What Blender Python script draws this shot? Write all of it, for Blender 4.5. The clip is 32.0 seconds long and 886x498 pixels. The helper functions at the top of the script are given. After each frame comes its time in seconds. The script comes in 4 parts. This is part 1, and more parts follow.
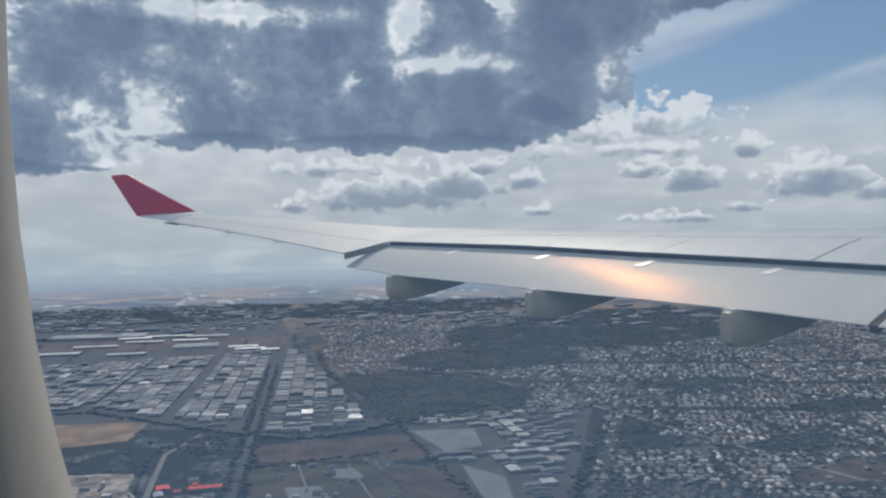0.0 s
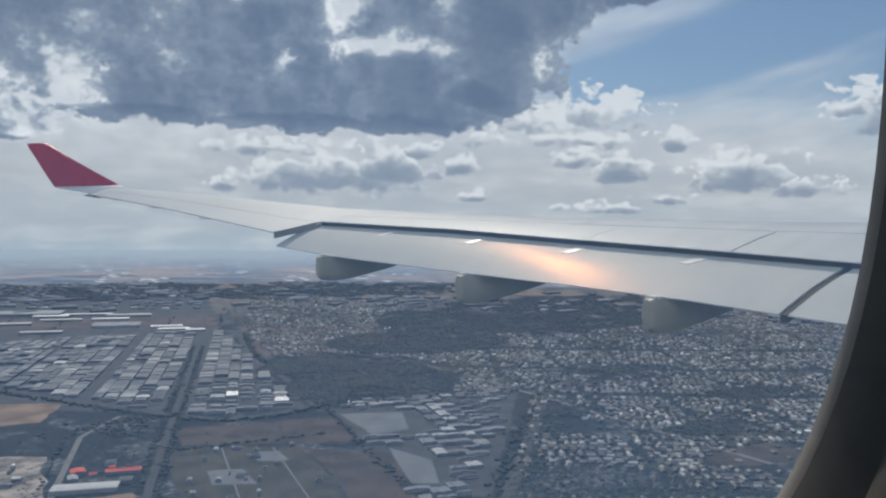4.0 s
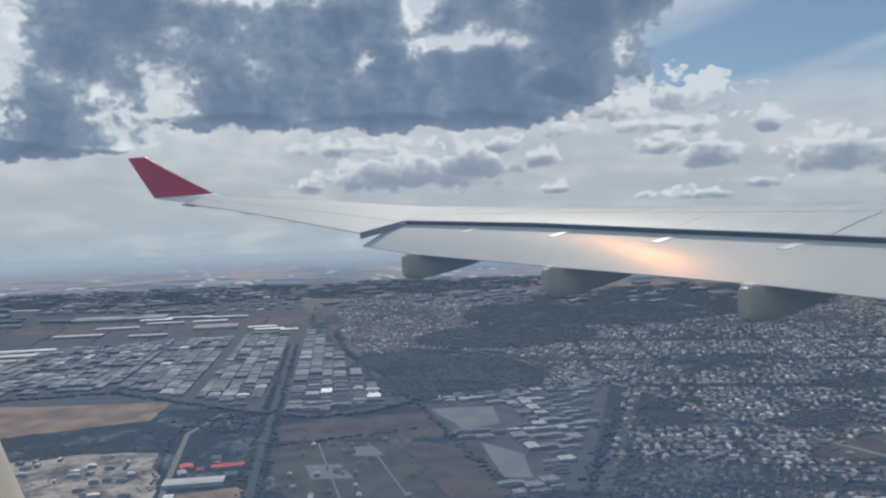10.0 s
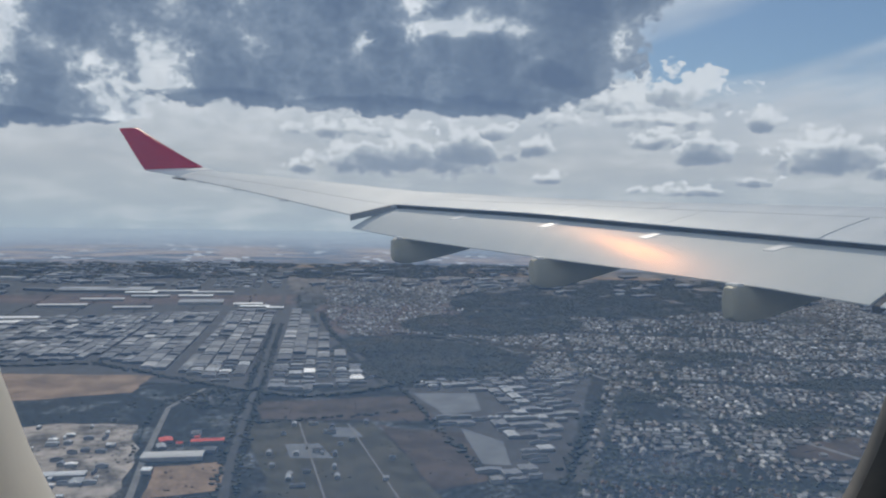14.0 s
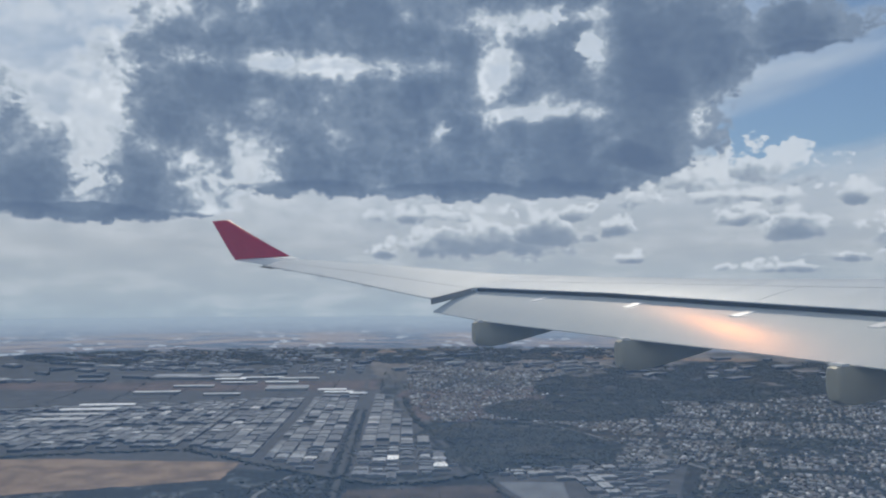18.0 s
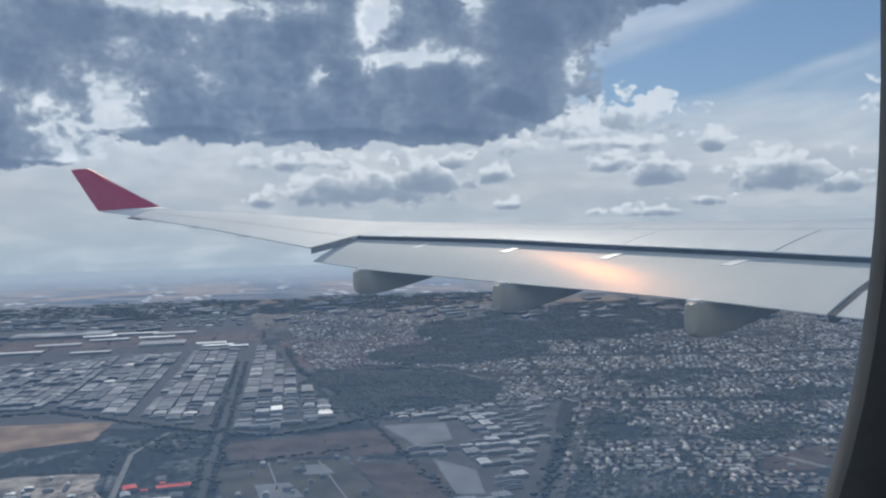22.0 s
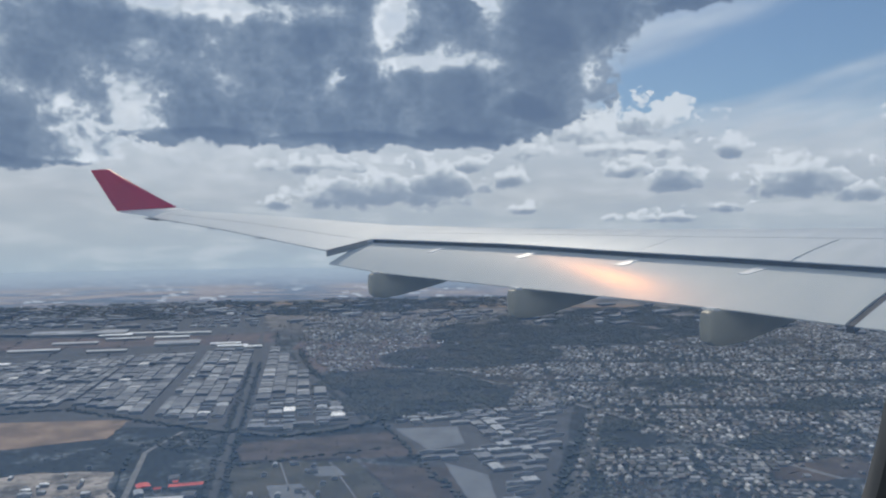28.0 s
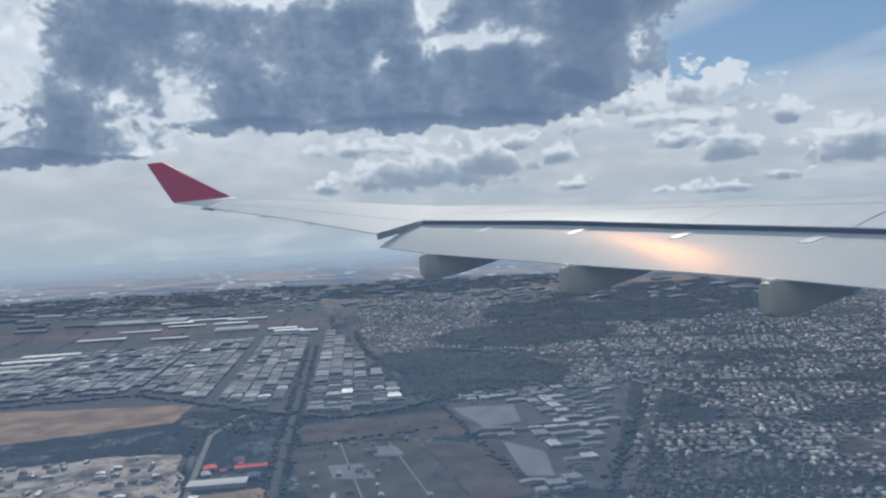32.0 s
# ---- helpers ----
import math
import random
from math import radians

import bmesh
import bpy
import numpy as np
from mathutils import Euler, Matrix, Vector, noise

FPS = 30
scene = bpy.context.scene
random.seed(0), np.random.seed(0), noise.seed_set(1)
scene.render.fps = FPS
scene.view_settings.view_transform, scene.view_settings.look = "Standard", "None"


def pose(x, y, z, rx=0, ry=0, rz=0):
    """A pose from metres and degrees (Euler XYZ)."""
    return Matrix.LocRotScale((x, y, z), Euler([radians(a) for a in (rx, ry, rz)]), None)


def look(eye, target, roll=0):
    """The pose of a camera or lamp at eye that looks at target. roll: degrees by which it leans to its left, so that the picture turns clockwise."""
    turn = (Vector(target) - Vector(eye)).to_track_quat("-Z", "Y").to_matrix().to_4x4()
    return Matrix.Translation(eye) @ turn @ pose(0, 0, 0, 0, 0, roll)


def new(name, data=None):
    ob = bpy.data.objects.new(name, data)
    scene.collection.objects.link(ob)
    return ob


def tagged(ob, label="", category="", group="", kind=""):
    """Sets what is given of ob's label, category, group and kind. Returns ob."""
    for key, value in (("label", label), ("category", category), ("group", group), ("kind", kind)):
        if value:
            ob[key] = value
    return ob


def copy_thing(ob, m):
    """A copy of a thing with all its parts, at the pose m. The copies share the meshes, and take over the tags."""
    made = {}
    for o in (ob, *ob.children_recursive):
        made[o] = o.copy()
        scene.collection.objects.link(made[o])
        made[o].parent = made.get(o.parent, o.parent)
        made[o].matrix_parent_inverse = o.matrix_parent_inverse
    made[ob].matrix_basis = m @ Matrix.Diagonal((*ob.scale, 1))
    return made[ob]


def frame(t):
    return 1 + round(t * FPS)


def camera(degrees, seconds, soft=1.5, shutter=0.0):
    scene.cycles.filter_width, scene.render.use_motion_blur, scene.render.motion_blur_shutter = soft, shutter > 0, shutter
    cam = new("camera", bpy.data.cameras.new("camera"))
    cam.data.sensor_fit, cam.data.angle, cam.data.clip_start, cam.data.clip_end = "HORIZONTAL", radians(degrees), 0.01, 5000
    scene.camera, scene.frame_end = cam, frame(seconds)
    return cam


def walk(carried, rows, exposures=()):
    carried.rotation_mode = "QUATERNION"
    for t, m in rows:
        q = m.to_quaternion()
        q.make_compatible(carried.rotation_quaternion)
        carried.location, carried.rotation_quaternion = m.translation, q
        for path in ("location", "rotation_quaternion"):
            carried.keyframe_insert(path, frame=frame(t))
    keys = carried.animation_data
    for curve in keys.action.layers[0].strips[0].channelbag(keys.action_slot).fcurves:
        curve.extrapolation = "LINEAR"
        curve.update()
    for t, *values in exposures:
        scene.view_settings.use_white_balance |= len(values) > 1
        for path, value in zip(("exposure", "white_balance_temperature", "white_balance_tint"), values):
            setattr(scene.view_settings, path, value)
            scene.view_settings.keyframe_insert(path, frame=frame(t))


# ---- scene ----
cam = camera(62.4, 32.0, soft=2.2)
ALT = 395.0  # height of the eye over the ground
# seconds, eye (forward, outboard, up) in the cabin, yaw, pitch, roll; x is the aircraft's nose, y its port side
ROWS = [
    (0.0, -0.0319, 0.0027, 0.0174, -24.00, -0.23, 0.73),
    (0.5, -0.0289, 0.0028, 0.0133, -23.85, -0.48, -0.05),
    (1.0, -0.0295, 0.0030, 0.0108, -24.19, -0.77, -0.78),
    (1.5, -0.0338, 0.0035, 0.0097, -24.85, -1.50, -1.45),
    (2.0, -0.0192, 0.0038, -0.0063, -27.20, -1.19, -1.60),
    (2.5, -0.0185, 0.0070, -0.0131, -29.16, -0.36, -1.42),
    (3.0, -0.0202, 0.0108, -0.0215, -29.55, -0.46, -1.01),
    (3.5, -0.0160, 0.0099, -0.0201, -29.49, -0.85, -0.93),
    (5.5, -0.0071, 0.0093, -0.0246, -28.29, -3.49, -1.35),
    (6.0, -0.0058, 0.0099, -0.0288, -28.15, -3.96, -1.16),
    (6.5, -0.0051, 0.0083, -0.0253, -27.89, -3.66, -0.89),
    (7.0, -0.0045, 0.0067, -0.0218, -27.61, -3.53, -0.74),
    (7.5, -0.0043, 0.0056, -0.0211, -27.42, -3.74, -0.43),
    (8.0, -0.0042, 0.0046, -0.0203, -27.15, -3.48, 0.37),
    (8.5, -0.0070, 0.0033, -0.0119, -25.79, -3.88, 2.40),
    (9.0, -0.0107, 0.0023, -0.0050, -23.65, -4.02, 3.89),
    (9.5, -0.0144, 0.0012, 0.0020, -22.85, -2.77, 2.86),
    (10.0, -0.0146, -0.0013, 0.0044, -22.72, -1.84, 1.38),
    (10.5, -0.0165, -0.0040, 0.0074, -22.94, -1.51, 0.62),
    (11.0, -0.0194, -0.0073, 0.0105, -23.28, -1.42, 0.60),
    (11.5, -0.0193, -0.0115, 0.0108, -23.85, -1.51, 0.84),
    (12.0, -0.0191, -0.0157, 0.0110, -24.12, -1.93, 1.45),
    (12.5, -0.0190, -0.0199, 0.0113, -23.83, -2.65, 1.59),
    (13.0, -0.0189, -0.0241, 0.0116, -23.61, -3.54, 0.25),
    (13.5, -0.0181, -0.0182, 0.0071, -23.18, -3.28, -1.14),
    (15.5, -0.0151, 0.0052, -0.0110, -25.89, 0.43, -0.07),
    (16.0, -0.0075, 0.0084, -0.0290, -28.58, 1.50, 1.44),
    (16.5, -0.0007, 0.0123, -0.0506, -27.59, 1.50, -0.61),
    (17.0, 0.0034, 0.0105, -0.0300, -19.79, 2.82, -1.18),
    (17.5, 0.0034, 0.0093, -0.0158, -17.76, 3.57, 0.20),
    (18.0, 0.0039, 0.0089, -0.0036, -17.14, 3.48, -0.10),
    (18.5, 0.0048, 0.0092, 0.0082, -13.81, -0.90, -0.56),
    (19.0, 0.0063, 0.0101, 0.0210, -8.35, -4.55, -1.95),
    (19.5, 0.0282, 0.0120, 0.0225, -5.50, -4.74, -2.34),
    (20.0, 0.0230, 0.0118, 0.0168, -9.56, -6.34, -2.73),
    (20.5, 0.0208, 0.0126, 0.0132, -15.09, -6.37, -3.04),
    (21.0, 0.0211, 0.0143, 0.0113, -18.98, -4.10, -1.67),
    (21.5, 0.0240, 0.0172, 0.0109, -25.24, -0.96, -0.43),
    (22.0, 0.0296, 0.0207, 0.0007, -26.37, -0.70, 1.03),
    (22.5, 0.0357, 0.0254, -0.0099, -25.66, -1.21, 2.69),
    (23.0, 0.0418, 0.0301, -0.0206, -26.32, -0.88, 5.05),
    (23.5, 0.0413, 0.0299, -0.0208, -27.03, -0.30, 5.74),
    (24.0, 0.0409, 0.0298, -0.0211, -26.98, -0.09, 4.91),
    (24.5, 0.0311, 0.0250, -0.0149, -26.78, 0.27, 4.90),
    (26.5, 0.0078, 0.0139, 0.0024, -25.51, 0.41, 1.73),
    (27.0, 0.0066, 0.0113, 0.0054, -25.06, 0.28, 1.24),
    (27.5, 0.0064, 0.0095, 0.0091, -25.06, 0.12, 0.82),
    (28.0, 0.0061, 0.0077, 0.0127, -25.24, -0.39, 0.30),
    (28.5, 0.0041, 0.0066, 0.0118, -25.31, -1.92, -0.38),
    (29.0, 0.0025, 0.0061, 0.0122, -25.28, -4.44, -0.73),
    (29.5, 0.0013, 0.0060, 0.0143, -24.34, -7.00, -0.70),
    (30.0, 0.0057, 0.0060, 0.0271, -23.55, -6.78, -0.42),
    (30.5, 0.0051, 0.0051, 0.0244, -23.58, -5.89, -0.22),
    (31.0, 0.0052, 0.0047, 0.0247, -23.51, -4.88, 0.17),
    (31.5, 0.0038, 0.0042, 0.0202, -22.38, -3.45, 1.51),
    (32.0, 0.0033, 0.0039, 0.0180, -21.36, -1.88, 2.42),
]
EXPOSURES = [(0.0, -0.06, 6590, 10.0), (9.0, -0.04, 6620, 10.0), (12.0, -0.10, 6600, 10.0), (14.0, -0.10, 6520, 10.0), (17.0, -0.17, 6370, 10.0), (20.0, -0.06, 6370, 10.0), (24.0, 0.0, 6370, 10.0), (26.5, -0.08, 6370, 10.0), (28.3, -0.05, 6370, 10.0), (29.7, 0.24, 6350, 10.0), (31.0, 0.14, 6360, 10.0), (32.0, 0.02, 6370, 10.0)]
walk(cam, [(t, pose(x, y, ALT + z, 90 + pitch, roll, yaw)) for t, x, y, z, yaw, pitch, roll in ROWS], EXPOSURES)

# ---- world, sun ----
SUN_AZ, SUN_EL = 20.0, 52.0  # azimuth from port abeam towards the nose, elevation
world = bpy.data.worlds.new("sky")
scene.world = world
world.use_nodes = True


class Net:
    """Short hand for building node trees."""

    def __init__(self, tree):
        self.tree, self.nodes, self.links = tree, tree.nodes, tree.links

    def add(self, kind):
        return self.nodes.new(kind)

    def put(self, value, socket):
        if isinstance(value, bpy.types.NodeSocket):
            self.links.new(value, socket)
        else:
            socket.default_value = value

    def math(self, op, a, b=0.0, c=0.0, clamp=False):
        n = self.add("ShaderNodeMath")
        n.operation, n.use_clamp = op, clamp
        for i, v in enumerate((a, b, c)):
            self.put(v, n.inputs[i])
        return n.outputs[0]

    def smooth(self, value, lo, hi, a=0.0, b=1.0):
        n = self.add("ShaderNodeMapRange")
        n.interpolation_type = "SMOOTHSTEP"
        for i, v in enumerate((value, lo, hi, a, b)):
            self.put(v, n.inputs[i])
        return n.outputs[0]

    def noise(self, vec, scale, detail=4.0, rough=0.55, colour=False):
        n = self.add("ShaderNodeTexNoise")
        if vec is not None:
            self.put(vec, n.inputs["Vector"])
        for key, v in (("Scale", scale), ("Detail", detail), ("Roughness", rough)):
            n.inputs[key].default_value = v
        return n.outputs["Color" if colour else "Fac"]

    def mix(self, fac, a, b):
        n = self.add("ShaderNodeMix")
        n.data_type = "RGBA"
        self.put(fac, n.inputs[0])
        for v, s in ((a, n.inputs[6]), (b, n.inputs[7])):
            self.put((*v, 1.0) if isinstance(v, tuple) and len(v) == 3 else v, s)
        return n.outputs[2]

    def ramp(self, fac, stops):
        n = self.add("ShaderNodeValToRGB")
        self.put(fac, n.inputs[0])
        while len(n.color_ramp.elements) < len(stops):
            n.color_ramp.elements.new(0.5)
        for e, (at, col) in zip(n.color_ramp.elements, stops):
            e.position, e.color = at, (*col, 1.0)
        return n.outputs[0]

    def xyz(self, x, y, z=0.0):
        n = self.add("ShaderNodeCombineXYZ")
        for i, v in enumerate((x, y, z)):
            self.put(v, n.inputs[i])
        return n.outputs[0]


# cloud banks: azimuth, elevation of the base line, half width, height above, depth below, in degrees; thickness
BANKS = [
    (8, 9.3, 9.5, 9.0, 2.0, 1.1), (18, 9.1, 12, 9.0, 1.9, 1.2), (26, 9.4, 8.5, 8.0, 2.0, 1.1), (31.5, 12.2, 7.4, 7.0, 3.4, 1.4),
    (34, 17.0, 7.0, 6.5, 4.2, 1.5), (-0.5, 13.5, 9.5, 10.0, 5.2, 1.2), (9, 16.5, 18, 10.0, 6.0, 1.3), (24, 19.5, 16, 9.0, 7.0, 1.3),
    (6, 25.0, 22, 9.0, 5.0, 1.2), (-9, 6.6, 11.0, 6.5, 1.6, 1.1), (-18, 8.0, 8, 8.0, 2.4, 1.0), (43.5, 17.8, 5.0, 2.6, 1.1, 0.8), (34, 24.0, 14, 6.0, 2.0, 0.9),
]
# bright breaks in the banks: azimuth, elevation, half width, half height, strength
BREAKS = [
    (8, 17.3, 6.0, 0.45, 0.55), (24.0, 14.0, 3.2, 0.45, 0.6), (21.3, 16.6, 1.0, 1.5, 0.65), (29.0, 18.6, 0.8, 1.2, 0.45), (24.5, 20.8, 3.5, 0.6, 0.6),
    (2.4, 9.4, 1.2, 1.9, 0.4), (-8.6, 11.5, 1.4, 4.6, 0.7), (17.0, 12.9, 0.5, 1.0, 0.35),
]
# heaped clouds under the banks, laid out as the banks are
HEAPS = [
    (20.0, 3.5, 6.4, 2.5, 0.9, 0.9), (24.6, 4.3, 4.0, 2.6, 0.8, 0.9), (27.6, 5.9, 2.0, 1.0, 0.5, 0.7), (15.5, 5.7, 5.0, 1.0, 0.3, 0.5), (12.5, 3.0, 1.9, 1.0, 0.4, 0.7),
    (30.5, 4.7, 1.9, 1.2, 0.4, 0.75), (31.8, 2.4, 1.6, 0.7, 0.3, 0.65),
    (39.8, 5.2, 2.0, 1.4, 0.4, 0.85), (42.8, 4.3, 2.8, 1.8, 0.5, 0.85), (46.7, 6.4, 1.6, 1.5, 0.4, 0.75), (41.2, 1.7, 3.2, 0.7, 0.3, 0.6),
    (51.4, 3.8, 4.0, 2.5, 0.7, 0.85), (55.5, 3.2, 2.4, 1.5, 0.5, 0.7), (35.6, 8.2, 5.6, 2.6, 1.2, 0.62), (40.6, 8.9, 4.0, 2.2, 1.2, 0.62), (38.0, 7.0, 5.0, 1.0, 0.5, 0.45),
    (33.0, 7.0, 3.0, 1.4, 0.6, 0.5), (63, 7.5, 5.5, 4.0, 0.9, 0.8), (58.5, 8.4, 1.3, 0.9, 0.3, 0.6), (45.5, 2.6, 2.2, 0.7, 0.3, 0.55),
]
w = Net(world.node_tree)
w.nodes.clear()
way = w.add("ShaderNodeTexCoord").outputs["Generated"]
split = w.add("ShaderNodeSeparateXYZ")
w.put(way, split.inputs[0])
az = w.math("MULTIPLY", w.math("ARCTAN2", split.outputs[0], split.outputs[1]), 57.2958)
el = w.math("MULTIPLY", w.math("ARCSINE", split.outputs[2]), 57.2958)
flat_way = w.xyz(az, w.math("MULTIPLY", el, 1.3))


def warped(scale, across, upward):
    """The direction, shaken by noise of that scale."""
    shake = w.add("ShaderNodeSeparateXYZ")
    w.put(w.noise(flat_way, scale, 6.0, 0.62, colour=True), shake.inputs[0])
    return (w.math("MULTIPLY_ADD", w.math("SUBTRACT", shake.outputs[0], 0.5), across, az),
            w.math("MULTIPLY_ADD", w.math("SUBTRACT", shake.outputs[1], 0.5), upward, el))


def ovals(rows, az_at, el_at):
    """The densest of many flat-based ovals, and how far over its base line it lies."""
    field, top = -1.0, 0.0
    for a, e, ra, up, down, thickness in rows:
        dx = w.math("MULTIPLY", w.math("SUBTRACT", az_at, a), 1.0 / ra)
        de = w.math("SUBTRACT", el_at, e)
        rise = w.math("MULTIPLY", de, 1.0 / up)
        dy = w.math("MAXIMUM", rise, w.math("MULTIPLY", de, -1.0 / down))
        far = w.math("SQRT", w.math("MULTIPLY_ADD", dx, dx, w.math("MULTIPLY", dy, dy)))
        mine = w.math("MULTIPLY", w.math("SUBTRACT", 1.0, far), thickness)
        chosen = w.math("GREATER_THAN", mine, field)
        top = w.math("MULTIPLY_ADD", chosen, w.math("SUBTRACT", rise, top), top)
        field = w.math("MAXIMUM", mine, field)
    return field, top


def billows(vec, scale, detail, smoothness=0.35):
    """Rounded cauliflower heads: above nought on the heads, below in the creases."""
    cell = w.add("ShaderNodeTexVoronoi")
    cell.feature, cell.voronoi_dimensions = "SMOOTH_F1", "2D"
    w.put(vec, cell.inputs["Vector"])
    for key, v in (("Scale", scale), ("Detail", detail), ("Roughness", 0.55), ("Smoothness", smoothness)):
        cell.inputs[key].default_value = v
    return w.math("SUBTRACT", 0.86, cell.outputs["Distance"])


bank_az, bank_el = warped(0.16, 6.0, 1.6)
heap_az, heap_el = warped(0.42, 3.0, 0.9)
curl = w.xyz(w.math("MULTIPLY_ADD", w.math("SUBTRACT", heap_az, az), 0.8, az), w.math("MULTIPLY", heap_el, 1.25))
lobes = billows(curl, 0.42, 3.0)
curds = billows(curl, 1.0, 3.0)
ragged = w.math("SUBTRACT", w.noise(flat_way, 0.34, 9.0, 0.64), 0.5)
frayed = w.math("SUBTRACT", w.noise(curl, 1.2, 6.0, 0.65), 0.5)

# the dark banks
bank, _ = ovals(BANKS, bank_az, bank_el)
over, _ = ovals(BANKS, bank_az, w.math("ADD", bank_el, 0.5))
bank_under = w.smooth(w.math("SUBTRACT", over, bank), 0.11, 0.23)
opened = -1.0
for a, e, ra, up, strength in BREAKS:
    dx = w.math("MULTIPLY", w.math("SUBTRACT", heap_az, a), 1.0 / ra)
    dy = w.math("MULTIPLY", w.math("SUBTRACT", heap_el, e), 1.0 / up)
    far = w.math("SQRT", w.math("MULTIPLY_ADD", dx, dx, w.math("MULTIPLY", dy, dy)))
    opened = w.math("MAXIMUM", opened, w.math("MULTIPLY", w.math("SUBTRACT", 1.0, far), strength))
bank = w.math("MULTIPLY_ADD", ragged, 0.95, bank)
bank = w.math("MULTIPLY_ADD", lobes, 0.30, bank)
bank = w.math("MULTIPLY_ADD", curds, 0.11, bank)
bank = w.math("MULTIPLY_ADD", frayed, 0.28, bank)
opening = w.math("MULTIPLY_ADD", ragged, -2.0, w.math("MULTIPLY_ADD", lobes, -0.7, w.math("MULTIPLY_ADD", frayed, -1.2, opened)))
bank = w.math("MINIMUM", bank, w.math("MULTIPLY_ADD", opening, -0.45, 0.17))
bank_mask = w.smooth(bank, -0.05, 0.13)
folds = w.noise(w.xyz(bank_az, w.math("MULTIPLY", bank_el, 0.8)), 0.13, 6.0, 0.58)
wisps = w.noise(w.xyz(w.math("MULTIPLY", heap_az, 1.4), w.math("MULTIPLY", el, 0.8)), 0.22, 6.0, 0.62)
core = w.smooth(bank, 0.06, 0.28)
bank_depth = w.math("MULTIPLY_ADD", w.math("MULTIPLY", w.math("SUBTRACT", folds, 0.53), core), 1.7, bank)
bank_depth = w.math("MULTIPLY_ADD", w.math("MULTIPLY", w.math("SUBTRACT", wisps, 0.53), core), 0.85, bank_depth)
bank_depth = w.math("MULTIPLY_ADD", w.math("MULTIPLY", lobes, core), -0.22, bank_depth)
bank_depth = w.math("MULTIPLY_ADD", bank_under, 0.36, bank_depth)
bank_depth = w.math("ADD", bank_depth, w.smooth(az, 28.0, 33.0, 0.0, 0.20))  # the shaded flank
bank_col = w.ramp(bank_depth, [(0.0, (0.90, 0.90, 0.89)), (0.08, (0.74, 0.76, 0.765)), (0.17, (0.43, 0.475, 0.52)),
                               (0.30, (0.265, 0.315, 0.38)), (0.55, (0.185, 0.23, 0.30)), (1.0, (0.14, 0.18, 0.255))])

# the heaps: bright heads, grey bases
heap, heap_top = ovals(HEAPS, heap_az, heap_el)
heap = w.math("MULTIPLY_ADD", lobes, 0.75, w.math("SUBTRACT", heap, 0.05))
heap = w.math("MULTIPLY_ADD", curds, 0.38, heap)
heap = w.math("MULTIPLY_ADD", ragged, 1.1, heap)
heap = w.math("MULTIPLY_ADD", frayed, 0.40, heap)
heap_mask = w.smooth(heap, -0.06, w.smooth(heap_top, 0.3, -0.4, 0.18, 0.36))
heap_depth = w.math("MULTIPLY_ADD", heap_top, -0.60, w.math("MULTIPLY", heap, 0.72))
heap_depth = w.math("MULTIPLY_ADD", curds, -0.35, heap_depth)
heap_depth = w.math("MULTIPLY_ADD", lobes, -0.20, heap_depth)
mass_x, mass_y = w.math("MULTIPLY", w.math("SUBTRACT", az, 37.5), 0.115), w.math("MULTIPLY", w.math("SUBTRACT", el, 8.6), 0.33)
mass = w.math("SQRT", w.math("MULTIPLY_ADD", mass_x, mass_x, w.math("MULTIPLY", mass_y, mass_y)))  # a sunlit mass of thin heads
heap_depth = w.math("ADD", heap_depth, w.smooth(mass, 1.1, 0.5, 0.135, -0.13))
heap_col = w.ramp(heap_depth, [(0.0, (0.84, 0.84, 0.82)), (0.10, (0.67, 0.685, 0.685)), (0.24, (0.44, 0.475, 0.505)), (0.45, (0.295, 0.34, 0.395)), (1.0, (0.22, 0.265, 0.33))])

sky_tex = w.add("ShaderNodeTexSky")
sky_tex.sky_type, sky_tex.sun_disc = "NISHITA", False
sky_tex.sun_elevation, sky_tex.sun_rotation, sky_tex.dust_density = radians(SUN_EL), radians(SUN_AZ), 0.6
clear = w.add("ShaderNodeMix")
clear.data_type, clear.blend_type = "RGBA", "MULTIPLY"
clear.inputs[0].default_value = 1.0
w.put(sky_tex.outputs[0], clear.inputs[6])
clear.inputs[7].default_value = (0.066, 0.070, 0.070, 1.0)
# high veil of thin cloud: slanting streaks, thicker towards port abeam and the horizon
slant = w.math("SUBTRACT", el, w.math("MULTIPLY", az, 0.25))
streak = w.noise(w.xyz(w.math("MULTIPLY", az, 0.09), w.math("MULTIPLY", slant, 0.55)), 0.55, 7.0, 0.58)
gap = w.math("SUBTRACT", w.math("ABSOLUTE", w.math("ADD", slant, -1.0)), 1.7)
thick = w.math("ADD", w.smooth(az, 62.0, 24.0, 0.0, 0.42), w.smooth(el, 13.0, 3.0, 0.0, 0.50))
thick = w.math("SUBTRACT", thick, w.math("MULTIPLY", w.smooth(gap, 1.2, -0.8, 0.0, 0.40), w.smooth(az, 35.0, 41.0)))
veil = w.smooth(w.math("ADD", streak, w.math("SUBTRACT", thick, 0.36)), 0.12, 0.66)
veil_col = w.ramp(w.math("MULTIPLY_ADD", el, 0.05, 0.1), [(0.0, (0.47, 0.54, 0.57)), (0.12, (0.53, 0.565, 0.57)), (0.28, (0.56, 0.57, 0.565)), (0.50, (0.64, 0.66, 0.67)), (1.0, (0.58, 0.64, 0.71))])
soft = w.noise(w.xyz(w.math("MULTIPLY", heap_az, 0.35), w.math("MULTIPLY", el, 1.2)), 0.5, 6.0, 0.6)
veil_col = w.mix(w.smooth(soft, 0.30, 0.62, 0.30, 0.0), veil_col, (0.36, 0.41, 0.455))
